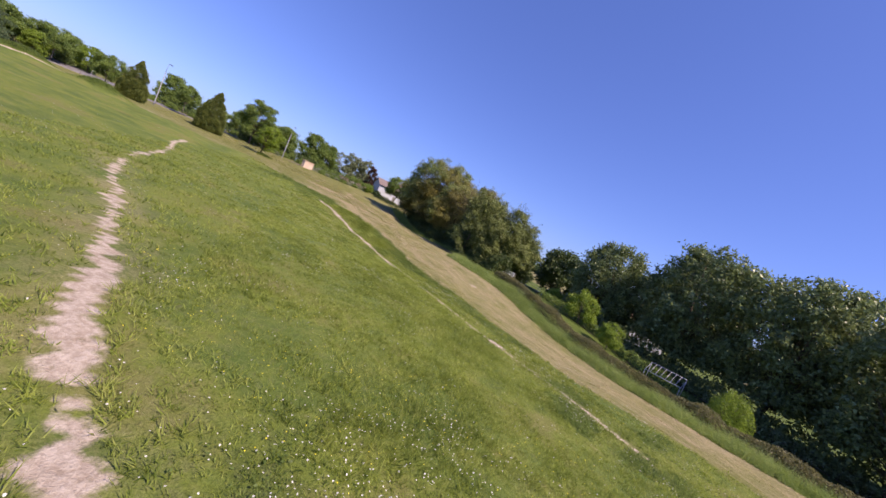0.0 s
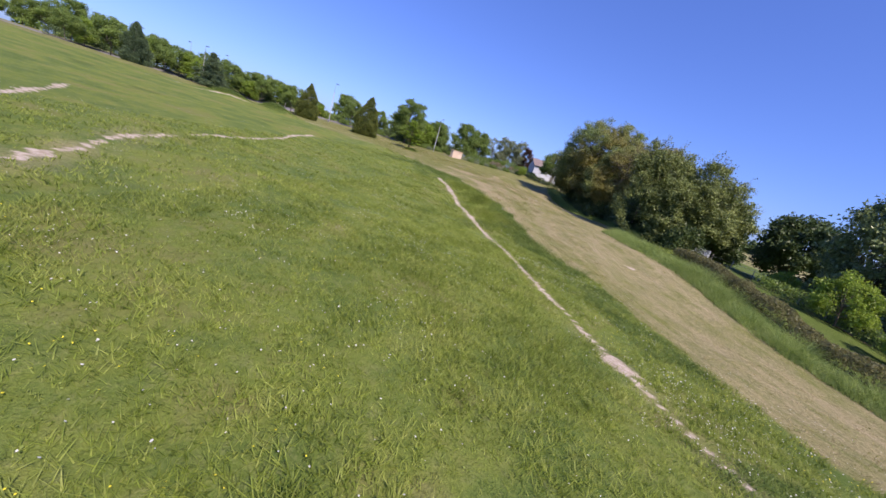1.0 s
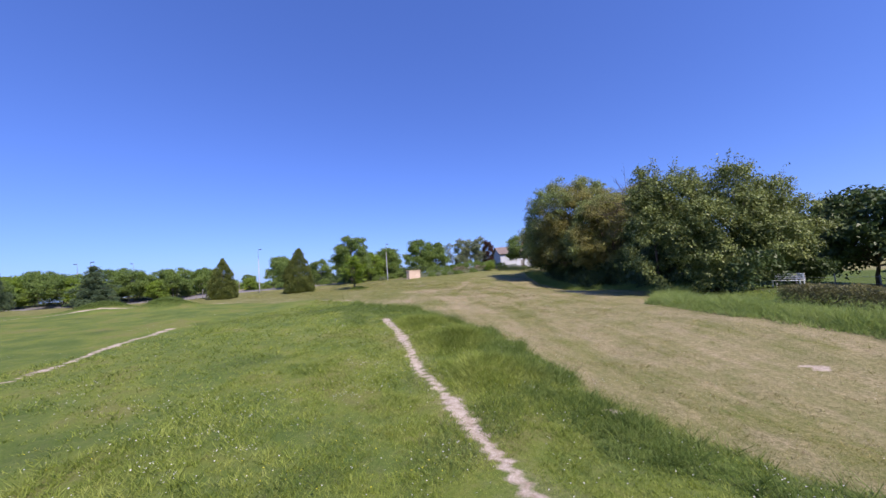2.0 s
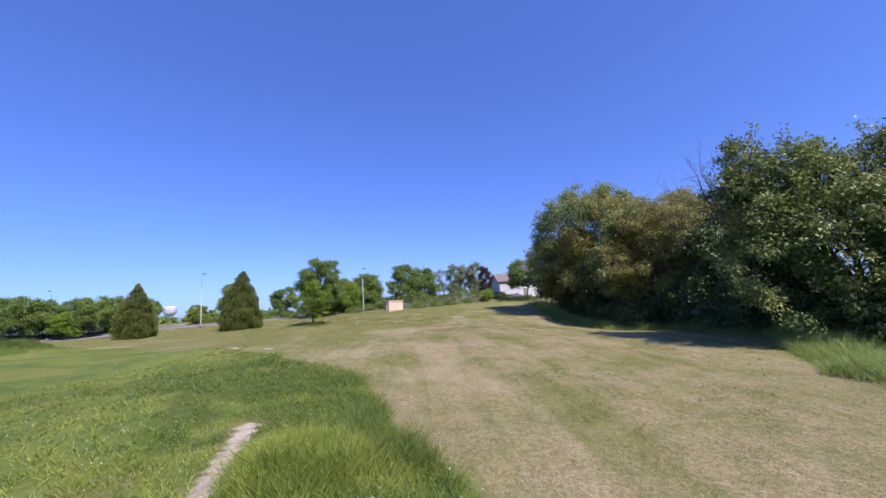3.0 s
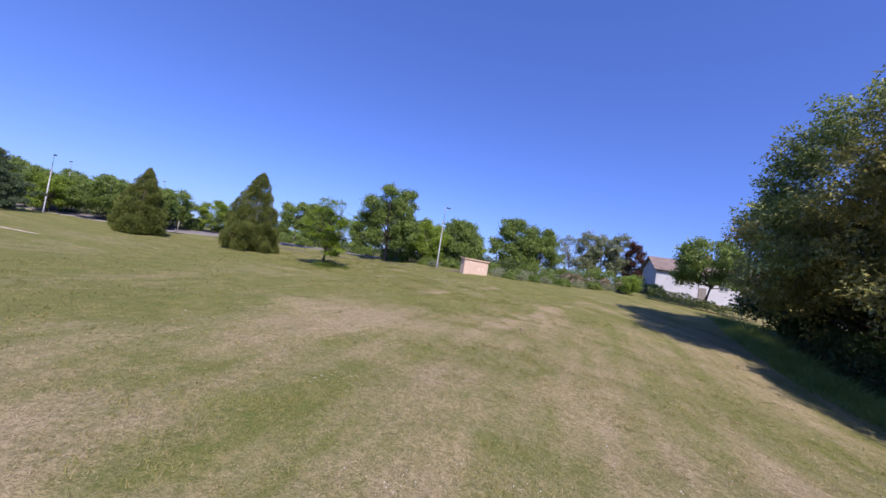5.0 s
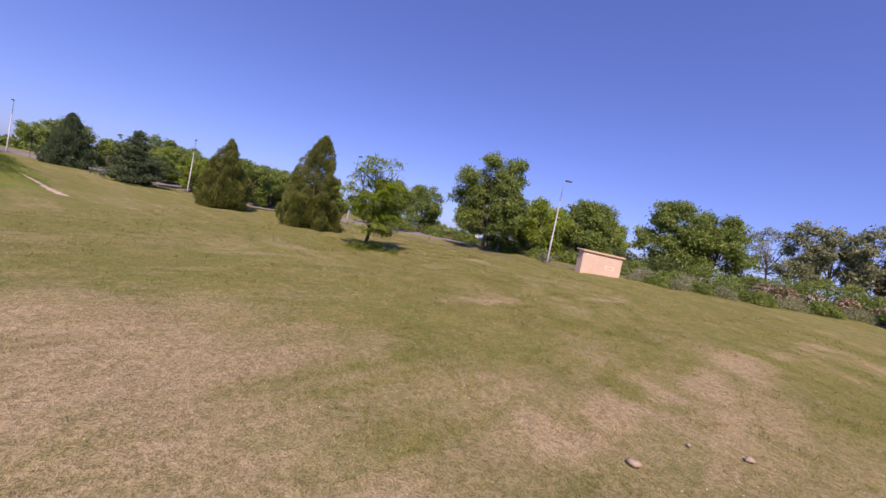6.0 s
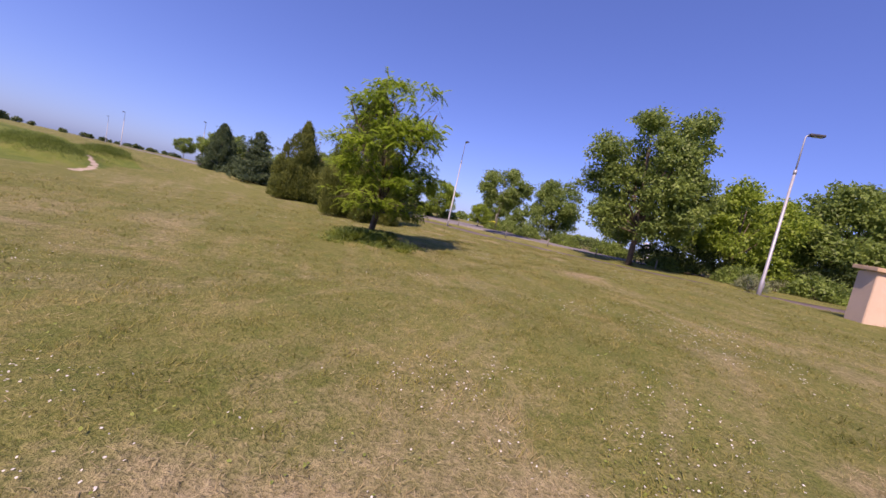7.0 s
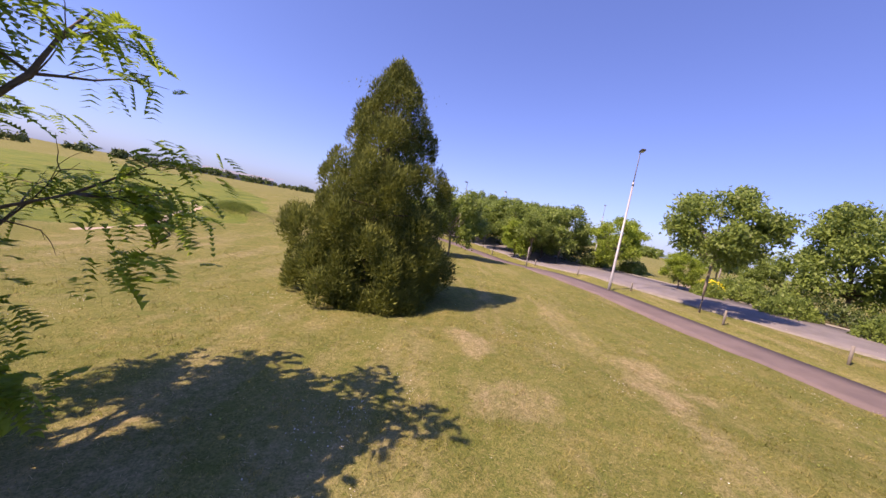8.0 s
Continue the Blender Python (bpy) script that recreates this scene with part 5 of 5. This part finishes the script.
hedge("garden_hedge", "low brown-green garden hedge behind the tall grass", [(3.0, 70.5), (6.5, 64.5), (11.6, 55.8), (15.0, 51.4), (20.5, 45.6), (32, 34)], 1.4, 1.15, 950, 0.12, LEAF_BROWN, 101)
hedge("clipped_hedge", "dark clipped hedge in front of the house", [(-38.6, 127.6), (-34.0, 128.6), (-28.0, 130.2)], 1.2, 1.4, 420, 0.16, LEAF_DEEP_SHADED, 102)
hedge("rough_hedge", "rough green hedge beyond the road", [(-113, 45), (-106.5, 63), (-99, 78), (-95.5, 85)], 3.0, 1.9, 420, 0.2, LEAF_DEEP_SHADED, 103)
hedge("rough_hedge", "rough green hedge behind the road beyond a track opening", [(-89.5, 98.0), (-86, 102.0), (-80.5, 109.5), (-77.5, 120), (-76, 135)], 2.4, 1.3, 420, 0.17, LEAF_DEEP_SHADED, 109)
hedge("rough_hedge", "rough hedge between the footpath and the trees", [(-72.2, 107.5), (-68.5, 111.0), (-64.8, 116.5), (-62.5, 124.0), (-61.5, 131)], 2.4, 2.3, 520, 0.2, LEAF_DEEP_SHADED, 104)
hedge("rough_hedge", "mixed green hedge behind the flowering bushes", [(-61.5, 129.5), (-54.0, 133.5), (-46.5, 136.5), (-43.0, 136.6)], 2.6, 2.0, 520, 0.2, LEAF_MID, 110)
# the next two rows have the shade below the trees in their leaf colour
hedge("rough_hedge", "undergrowth beneath the hedgerow trees, shade put into its dark leaves", [(4.0, 76.5), (-1.5, 83.5), (-6.0, 92.5), (-10.5, 101.5), (-14.0, 111), (-18, 122)], 3.2, 2.6, 620, 0.26, LEAF_DEEP_SHADED, 105)
hedge("rough_hedge", "undergrowth beneath the spreading tree, shade put into its dark leaves", [(-10.5, 95), (-15.5, 104.0), (-19.0, 111.5), (-22.5, 119.5), (-24.0, 124)], 2.6, 2.4, 560, 0.24, LEAF_DEEP_SHADED, 108)
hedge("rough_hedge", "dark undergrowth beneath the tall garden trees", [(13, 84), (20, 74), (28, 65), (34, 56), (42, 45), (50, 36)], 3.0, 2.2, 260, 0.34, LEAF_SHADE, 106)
hedge("garden_hedge", "mixed green hedge between the gardens and tall trees", [(10, 72), (15.5, 68), (20, 60.5), (23.5, 55.0)], 1.6, 1.2, 200, 0.2, LEAF_MID, 107)


def wire_fence(line, h, label):
    """Posts with two rails of wire."""
    t = thing("fence", line[0][0], line[0][1], 0, label, "fence")
    ox, oy = line[0]
    for (ax, ay), (bx, by) in zip(line, line[1:]):
        k = max(1, int(math.hypot(bx - ax, by - ay) / 2.5))
        for i in range(k):
            x, y = ax + (bx - ax) * i / k, ay + (by - ay) * i / k
            bm = bmesh.new()
            tube(bm, [(x - ox, y - oy, gz(x, y) - 0.2), (x - ox, y - oy, gz(x, y) + h)], [0.045, 0.04], 6)
            part("post", bm, WOOD_GREY, t)
    for f in (0.45, 0.9):
        bm = bmesh.new()
        pts = [(x - ox, y - oy, gz(x, y) + h * f) for x, y in line]
        tube(bm, pts, [0.012] * len(pts), 4)
        part("wire", bm, STEEL, t)
    return t


wire_fence([(-55.6, 113.5), (-53.0, 122.5), (-50.8, 128.2), (-46.5, 130.6), (-41.0, 132.2), (-34.5, 134.0)], 0.9, "wooden post and wire fence along the field edge")
wire_fence([(4.5, 84.0), (10.5, 79.5), (16.0, 74.0), (21.0, 66.0)], 1.2, "grey wire fence round the back gardens")


def pergola(x, y, turn):
    """An open metal frame with a slatted sloping top."""
    t = thing("pergola", x, y, gz(x, y), "pale metal garden frame with a slatted sloping top", "garden frame", turn=turn)
    w, h0, h1, d = 3.2, 1.2, 2.0, 1.4
    for sx in (-w / 2, w / 2):
        for sy, hh in ((-d / 2, h0), (d / 2, h1)):
            bm = bmesh.new()
            tube(bm, [(sx, sy, -0.1), (sx, sy, hh)], [0.032, 0.032], 8)
            part("post", bm, STEEL, t)
    for sy, hh in ((-d / 2, h0), (d / 2, h1)):
        bm = bmesh.new()
        tube(bm, [(-w / 2, sy, hh), (w / 2, sy, hh)], [0.034, 0.034], 8)
        part("beam", bm, STEEL, t)
    for k in range(8):
        x0 = -w / 2 + w * k / 7
        bm = bmesh.new()
        tube(bm, [(x0, -d / 2, h0), (x0, d / 2, h1)], [0.024, 0.024], 6)
        part("slat", bm, STEEL, t)
    return t


pergola(21.0, 55.0, -38)


def garden_bench(x, y, turn):
    t = thing("garden_bench", x, y, gz(x, y), "white slatted garden bench under the hedgerow tree", "bench", turn=turn)
    for sx in (-0.9, 0.9):
        for sy in (-0.25, 0.25):
            bm = bmesh.new()
            box(bm, sx, sy, 0.25 if sy < 0 else 0.5, 0.08, 0.08, 0.6 if sy < 0 else 1.1, 0.01)
            part("leg", bm, PAINT_WHITE, t)
    for k in range(4):
        bm = bmesh.new()
        box(bm, 0, -0.24 + 0.16 * k, 0.5, 2.0, 0.12, 0.04, 0.008)
        part("seat_slat", bm, PAINT_WHITE, t)
    for k in range(3):
        bm = bmesh.new()
        box(bm, 0, 0.26, 0.65 + 0.17 * k, 2.0, 0.04, 0.11, 0.008)
        part("back_slat", bm, PAINT_WHITE, t)
    return t


garden_bench(5.0, 78.3, -40)


def field_stone(x, y, s, seed):
    r = np.random.RandomState(seed)
    bm = bmesh.new()
    bmesh.ops.create_icosphere(bm, subdivisions=2, radius=1.0)
    for v in bm.verts:
        v.co *= 1 + 0.18 * r.normal() * 0.6
        v.co = Vector((v.co.x * s, v.co.y * s * 0.75, v.co.z * s * 0.5))
    for f in bm.faces:
        f.smooth = True
    ob = part("stone", bm, STONE)
    ob.matrix_world = pose(x, y, gz(x, y) + s * 0.15, 0, 0, seed * 40)
    return tagged(ob, "pale brown stone lying in the mown grass", "stone", "stones in the grass")


for k, (sx, sy, s) in enumerate(((-30.2, 91.6, 0.10), (-30.2, 94.1, 0.09), (-30.6, 93.2, 0.05))):
    field_stone(sx, sy, s, k + 1)


def utility_pole(x, y):
    t = thing("utility_pole", x, y, gz(x, y), "wooden utility pole with one crossbar beside the house", "utility pole")
    bm = bmesh.new()
    tube(bm, [(0, 0, -0.5), (0, 0, 8.6)], [0.14, 0.1], 8)
    part("pole", bm, WOOD_GREY, t)
    bm = bmesh.new()
    box(bm, 0, 0, 8.2, 1.6, 0.1, 0.12, 0.01)
    arm = part("crossbar", bm, WOOD_GREY, t)
    for k in (-0.65, 0.0, 0.65):
        bm = bmesh.new()
        tube(bm, [(k, 0, 8.26), (k, 0, 8.42)], [0.04, 0.03], 6)
        part("insulator", bm, PAINT_WHITE, arm)
    return t


utility_pole(-40.6, 147.5 + 6.5)
utility_pole(-88, 190)
bm = bmesh.new()
a, b = Vector((-40.6, 154.0, gz(-40.6, 154) + 8.4)), Vector((-88, 190, gz(-88, 190) + 8.4))
tube(bm, [tuple(a.lerp(b, k / 12) - Vector((0, 0, 1.1 * math.sin(math.pi * k / 12)))) for k in range(13)], [0.018] * 13, 5)
tagged(part("power_line", bm, LAMP_HEAD), "thin dark overhead line between two poles", "cable")


# ---- distance ----
def far_wood(name, label, mid, length, deep, height, count, mat, seed, turn):
    """A far belt of trees: many clumped crowns in one mass."""
    r = np.random.RandomState(seed)
    cx, cy = mid
    c, s = math.cos(radians(turn)), math.sin(radians(turn))
    k = int(length / 4.5)
    lobes = []
    for _ in range(k):
        u, v = (r.rand() - 0.5) * length, (r.rand() - 0.5) * deep
        x, y = cx + u * c - v * s, cy + u * s + v * c
        h = height * (0.6 + 0.6 * r.rand())
        far = math.hypot(x + 30, y - 70)
        z = float(land(x, y) + smooth(far, 230, 1200) * (3 * fbm(np.array(x), np.array(y), 420, 23)))
        lobes.append((x, y, z + h * 0.5, h * 0.6, 0.85))
    P, d = crown_points(r, lobes, count, 0.3, spread=height * 0.1, bunch=3)
    L = height * 0.34 * (0.6 + 0.8 * r.rand(len(P)))
    co, f = leaf_arrays(P, d * 0.5 + unit(r, len(P)), d + unit(r, len(P)) * 0.4, L, L * 0.8)
    ob = raw_part(name, co, f, mat)
    return tagged(ob, label, "woodland", kind="stuff")


far_wood("woodland", "distant dark belt of trees on the rise", (-420, -260), 700, 40, 4, 26000, LEAF_DEEP_SHADED, 201, 125)
far_wood("woodland", "distant green belt of trees beyond the road", (-330, 60), 420, 40, 6, 16000, LEAF_MID, 202, 80)
far_wood("woodland", "distant wooded skyline behind the house", (-120, 420), 500, 40, 10, 14000, LEAF_DEEP_SHADED, 203, 15)
far_wood("woodland", "distant low trees beyond the gardens", (180, 160), 300, 40, 12, 12000, LEAF_DEEP_SHADED, 204, 115)
far_wood("woodland", "distant trees at the foot of the meadow", (40, -220), 600, 40, 4.5, 16000, LEAF_DEEP_SHADED, 205, 5)


# ---- grass and flowers ----
def sprinkle(r, line, inner, outer, density):
    """Random places whose distance from a line lies between two bounds."""
    xs, ys = [p[0] for p in line], [p[1] for p in line]
    x0, x1, y0, y1 = min(xs) - outer, max(xs) + outer, min(ys) - outer, max(ys) + outer
    n = int((x1 - x0) * (y1 - y0) * density)
    x, y = x0 + r.rand(n) * (x1 - x0), y0 + r.rand(n) * (y1 - y0)
    d = line_dist(x, y, line)
    keep = (d >= inner) & (d < outer)
    return x[keep], y[keep]


def blades(name, label, x, y, height, width, mat, r, per=3, spread=0.06):
    """Tufts of bent grass blades."""
    x, y, height, width = (np.repeat(v, per) for v in (x, y, height, width))
    n = len(x)
    x, y = x + r.normal(size=n) * spread, y + r.normal(size=n) * spread
    z = land(x, y) + 0.035 * fbm(x, y, 0.9, 21) + 0.06 * fbm(x, y, 2.7, 22) - 0.015
    a = r.rand(n) * 2 * math.pi
    h = height * (0.55 + 0.8 * r.rand(n))
    lean = h * (0.4 + 1.1 * r.rand(n))
    b = r.rand(n) * 2 * math.pi
    w = width * (0.6 + 0.8 * r.rand(n)) * 0.5
    cx, cy = np.cos(a) * w, np.sin(a) * w
    p0 = np.stack([x - cx, y - cy, z], 1)
    p1 = np.stack([x + cx, y + cy, z], 1)
    p2 = np.stack([x + np.cos(b) * lean, y + np.sin(b) * lean, z + h], 1)
    co = np.stack([p0, p1, p2], 1).reshape(-1, 3)
    ob = raw_part(name, co, np.arange(n * 3).reshape(-1, 3), mat)
    return tagged(ob, label, "grass", kind="stuff")


def leafy_bits(x, y, fat, r):
    """Clover, plantain and daisy leaves low in the sward."""
    keep = r.rand(len(x)) < 0.04 + 0.6 * smooth(fbm(x, y, 0.9, 61) + 0.6 * fbm(x, y, 0.3, 62), 0.1, 0.8)
    x, y, fat = x[keep], y[keep], fat[keep]
    n = len(x)
    z = land(x, y) + 0.035 * fbm(x, y, 0.9, 21) + 0.06 * fbm(x, y, 2.7, 22) + 0.01 + 0.03 * r.rand(n)
    a = r.rand(n) * 2 * math.pi
    D = np.stack([np.cos(a), np.sin(a), 0.3 * r.normal(size=n)], 1)
    L = (0.016 + 0.026 * r.rand(n)) * np.sqrt(fat)
    co, f = leaf_arrays(np.stack([x, y, z], 1), D, np.tile([0.0, 0.0, 1.0], (n, 1)) + 0.5 * unit(r, n), L, L * 0.7, True)
    tagged(raw_part("clover", co, f, LEAF_CLOVER), "small clover and daisy leaves low in the grass", "clover", kind="stuff")


def grow_grass():
    r = np.random.RandomState(301)
    xs, ys, fx = [], [], []
    for inner, outer, dens, fat in ((0, 4, 95, 1.0), (4, 9, 52, 1.25), (9, 20, 13, 1.9)):
        x, y = sprinkle(r, FLIGHT, inner, outer, dens)
        xs.append(x), ys.append(y), fx.append(np.full(len(x), fat))
    x, y, fat = np.concatenate(xs), np.concatenate(ys), np.concatenate(fx)
    m, bare, straw, lush = cover(x, y)
    pick = r.rand(len(x))
    road = np.minimum(line_dist(x, y, ROAD_MID) - 4.2, line_dist(x, y, FOOT_MID) - 1.7)
    ok = (pick > bare * 1.1) & (road > 0) & (pick > straw * 0.55)
    x, y, fat, m, lush, straw = x[ok], y[ok], fat[ok], m[ok], lush[ok], straw[ok]
    limit = 0.66 + 0.4 * (r.rand(len(x)) - 0.5)
    tall = (m > 0.5) & ((lush <= limit) | (line_dist(x, y, FLIGHT) >= 15))
    rich = (lush > limit) & (line_dist(x, y, FLIGHT) < 15)
    turf = ~tall & ~rich
    dry = turf & (straw > 0.5 + 0.55 * (r.rand(len(x)) - 0.5))
    turf &= ~dry
    tuft = 0.055 * (1 + 0.7 * fbm(x, y, 0.45, 51) + 0.4 * fbm(x, y, 1.4, 52))
    sward = 0.13 * (1 + 0.6 * fbm(x, y, 0.8, 53) + 0.4 * fbm(x, y, 2.6, 54))
    bank = smooth(2.4 - line_dist(x, y, STRIP_LEFT), 0, 1.5) * smooth(y, 44, 50)
    blades("meadow_grass", "tall mixed meadow grass on the slope", x[tall], y[tall], sward[tall], 0.018 * fat[tall], BLADE_MEADOW, r, 6, 0.05)
    blades("lush_grass", "thick green grass between low weeds", x[rich], y[rich], (0.15 + 0.2 * bank[rich]) * (1 + 0.5 * fbm(x[rich], y[rich], 0.7, 55)), 0.017 * fat[rich], BLADE_LUSH, r, 8, 0.08)
    leafy_bits(x[~rich], y[~rich], fat[~rich], r)
    n = int(rich.sum()) * 2
    wx, wy = np.repeat(x[rich], 2) + r.normal(size=n) * 0.12, np.repeat(y[rich], 2) + r.normal(size=n) * 0.12
    wz = land(wx, wy) + 0.02 + 0.10 * r.rand(n)
    a = r.rand(n) * 2 * math.pi
    D = np.stack([np.cos(a), np.sin(a), 0.25 * r.normal(size=n)], 1)
    L = (0.03 + 0.05 * r.rand(n)) * np.repeat(np.sqrt(fat[rich]), 2)
    co, f = leaf_arrays(np.stack([wx, wy, wz], 1), D, np.tile([0.0, 0.0, 1.0], (n, 1)) + 0.7 * unit(r, n), L, L * 0.6, True)
    tagged(raw_part("weeds", co, f, LEAF_WEED), "low broad-leaved green weeds in the grass", "weeds", kind="stuff")
    blades("mown_grass", "short dry mown grass", x[turf], y[turf], tuft[turf], 0.012 * fat[turf], BLADE_TURF, r, 5, 0.045)
    blades("dry_grass", "bleached dry mown grass", x[dry], y[dry], tuft[dry], 0.010 * fat[dry], BLADE_DRY, r, 5, 0.045)


def loose_straw():
    """Dry cut stalks that lie on the mown ground."""
    r = np.random.RandomState(305)
    x, y = sprinkle(r, FLIGHT, 0, 8, 110)
    m, bare, straw, lush = cover(x, y)
    ok = (m < 0.4) & (r.rand(len(x)) < 0.25 + 0.75 * straw)
    x, y = x[ok], y[ok]
    n = len(x)
    z = land(x, y) + 0.035 * fbm(x, y, 0.9, 21) + 0.06 * fbm(x, y, 2.7, 22) + 0.012 + 0.02 * r.rand(n)
    a = r.rand(n) * 2 * math.pi
    D = np.stack([np.cos(a), np.sin(a), 0.25 * r.normal(size=n)], 1)
    co, f = leaf_arrays(np.stack([x, y, z], 1), D, np.tile([0.0, 0.0, 1.0], (n, 1)) + 0.2 * unit(r, n), 0.04 + 0.06 * r.rand(n), np.full(n, 0.007))
    tagged(raw_part("cut_straw", co, f, BLADE_STRAW), "dry cut stalks lying on the mown strip", "straw", kind="stuff")


def tall_band():
    """The uncut strip of long grass along the hedge."""
    r = np.random.RandomState(302)
    line = [p for p in STRIP_RIGHT[1:-1]]
    x, y = sprinkle(r, line, 0.0, 2.6, 70)
    ok = inside(x, y, STRIP_RIGHT + [(60, 160), (140, 60)])
    x, y = x[ok], y[ok]
    d = line_dist(x, y, line)
    h = (0.36 + 0.5 * smooth(d, 0, 1.2)) * (0.85 + 0.4 * fbm(x, y, 1.3, 41))
    blades("long_grass", "long uncut green grass along the hedge", x, y, h, np.full(len(x), 0.035), BLADE_BAND, r, 4, 0.12)
    n = 12000
    px, py = -50.9 + r.normal(size=n) * 0.95, 90.0 + r.normal(size=n) * 0.95
    thick = smooth(1.6 + 0.9 * fbm(px, py, 0.55, 42) - np.hypot(px + 50.9, py - 90.0), 0, 1.0)
    keep = r.rand(n) < thick
    px, py, thick = px[keep], py[keep], thick[keep]
    blades("long_grass", "long uncut grass round the young tree's trunk", px, py, 0.07 + 0.24 * thick, np.full(len(px), 0.022), BLADE_MEADOW, r, 2, 0.06)
    n = len(px) * 3
    wx, wy, up = np.repeat(px, 3) + r.normal(size=n) * 0.1, np.repeat(py, 3) + r.normal(size=n) * 0.1, np.repeat(thick, 3)
    wz = land(wx, wy) + 0.03 + (0.06 + 0.32 * up) * r.rand(n)
    co, f = leaf_arrays(np.stack([wx, wy, wz], 1), unit(r, n) + np.array([0, 0, 0.3]), unit(r, n) * 0.6 + np.array([0, 0, 1.0]), 0.05 + 0.06 * r.rand(n), 0.03 + 0.035 * r.rand(n), True)
    tagged(raw_part("weeds", co, f, LEAF_WEED), "leafy green weeds round the young tree's trunk", "weeds", kind="stuff")


def mound_grass():
    """Long grass on the low mounds beside the worn path."""
    r = np.random.RandomState(308)
    for mx, my, mr in ((-60.0, 63.6, 2.6), (-68.0, 59.6, 2.8), (-16.5, 58.0, 2.0), (-12.6, 55.2, 2.0), (-9.2, 51.6, 1.7)):
        n = 5200
        px, py = mx + r.normal(size=n) * mr * 0.5, my + r.normal(size=n) * mr * 0.5
        h = 0.16 + 0.24 * smooth(1.3 - np.hypot(px - mx, py - my) / mr, 0, 1) * (1 + 0.6 * fbm(px, py, 0.7, 43))
        m, bare, straw, lush = cover(px, py)
        ok = (bare < 0.3) & (m > 0.4)
        blades("long_grass", "long uncut grass on a low mound", px[ok], py[ok], h[ok], np.full(ok.sum(), 0.025), BLADE_LUSH if mx < -40 else BLADE_MEADOW, r, 2, 0.1)


def flowers(name, label, x, y, size, lift, mat, r):
    n = len(x)
    z = land(x, y) + lift * (0.6 + 0.6 * r.rand(n))
    s = size * (0.7 + 0.6 * r.rand(n))
    tilt = r.normal(size=(n, 2)) * 0.3
    ring = []
    for k in range(6):
        a = k * math.pi / 3
        dx, dy = np.cos(a) * s, np.sin(a) * s
        ring.append(np.stack([x + dx, y + dy, z + dx * tilt[:, 0] + dy * tilt[:, 1]], 1))
    co = np.stack(ring, 1).reshape(-1, 3)
    ob = raw_part(name, co, np.arange(n * 6).reshape(-1, 6), mat)
    return tagged(ob, label, "flowers", kind="stuff")


def grow_flowers():
    r = np.random.RandomState(303)
    xs, ys = [], []
    for inner, outer, dens in ((0, 7, 75), (7, 14, 36), (14, 24, 12)):
        x, y = sprinkle(r, FLIGHT, inner, outer, dens)
        xs.append(x), ys.append(y)
    x, y = np.concatenate(xs), np.concatenate(ys)
    m, bare, straw, lush = cover(x, y)
    drift = fbm(x, y, 2.4, 31) + 0.7 * fbm(x, y, 0.5, 32)
    ok = (bare < 0.3) & np.where(m > 0.5, r.rand(len(x)) < smooth(drift, 0.15, 1.0) * 0.62 + 0.06, r.rand(len(x)) < (0.004 + 0.75 * smooth(drift, 0.5, 1.1)) * (1 + 2.6 * smooth(-x, 40, 54)))
    hi = m[ok] > 0.5
    x, y = x[ok], y[ok]
    flowers("daisies", "scattered white daisies in the meadow", x[hi], y[hi], 0.0125, 0.12, PETAL_WHITE, r)
    flowers("daisies", "small white daisies in the mown grass", x[~hi], y[~hi], 0.0085, 0.05, PETAL_WHITE, r)
    x, y = sprinkle(r, FLIGHT, 0, 14, 9)
    m, bare, straw, lush = cover(x, y)
    ok = (m > 0.5) & (bare < 0.3) & (r.rand(len(x)) < smooth(fbm(x, y, 3.1, 33) + 0.4 * fbm(x, y, 1.1, 34), 0.1, 0.8))
    flowers("buttercups", "yellow buttercups in the meadow", x[ok], y[ok], 0.011, 0.12, PETAL_YELLOW, r)


grow_grass()
loose_straw()
tall_band()
mound_grass()
grow_flowers()
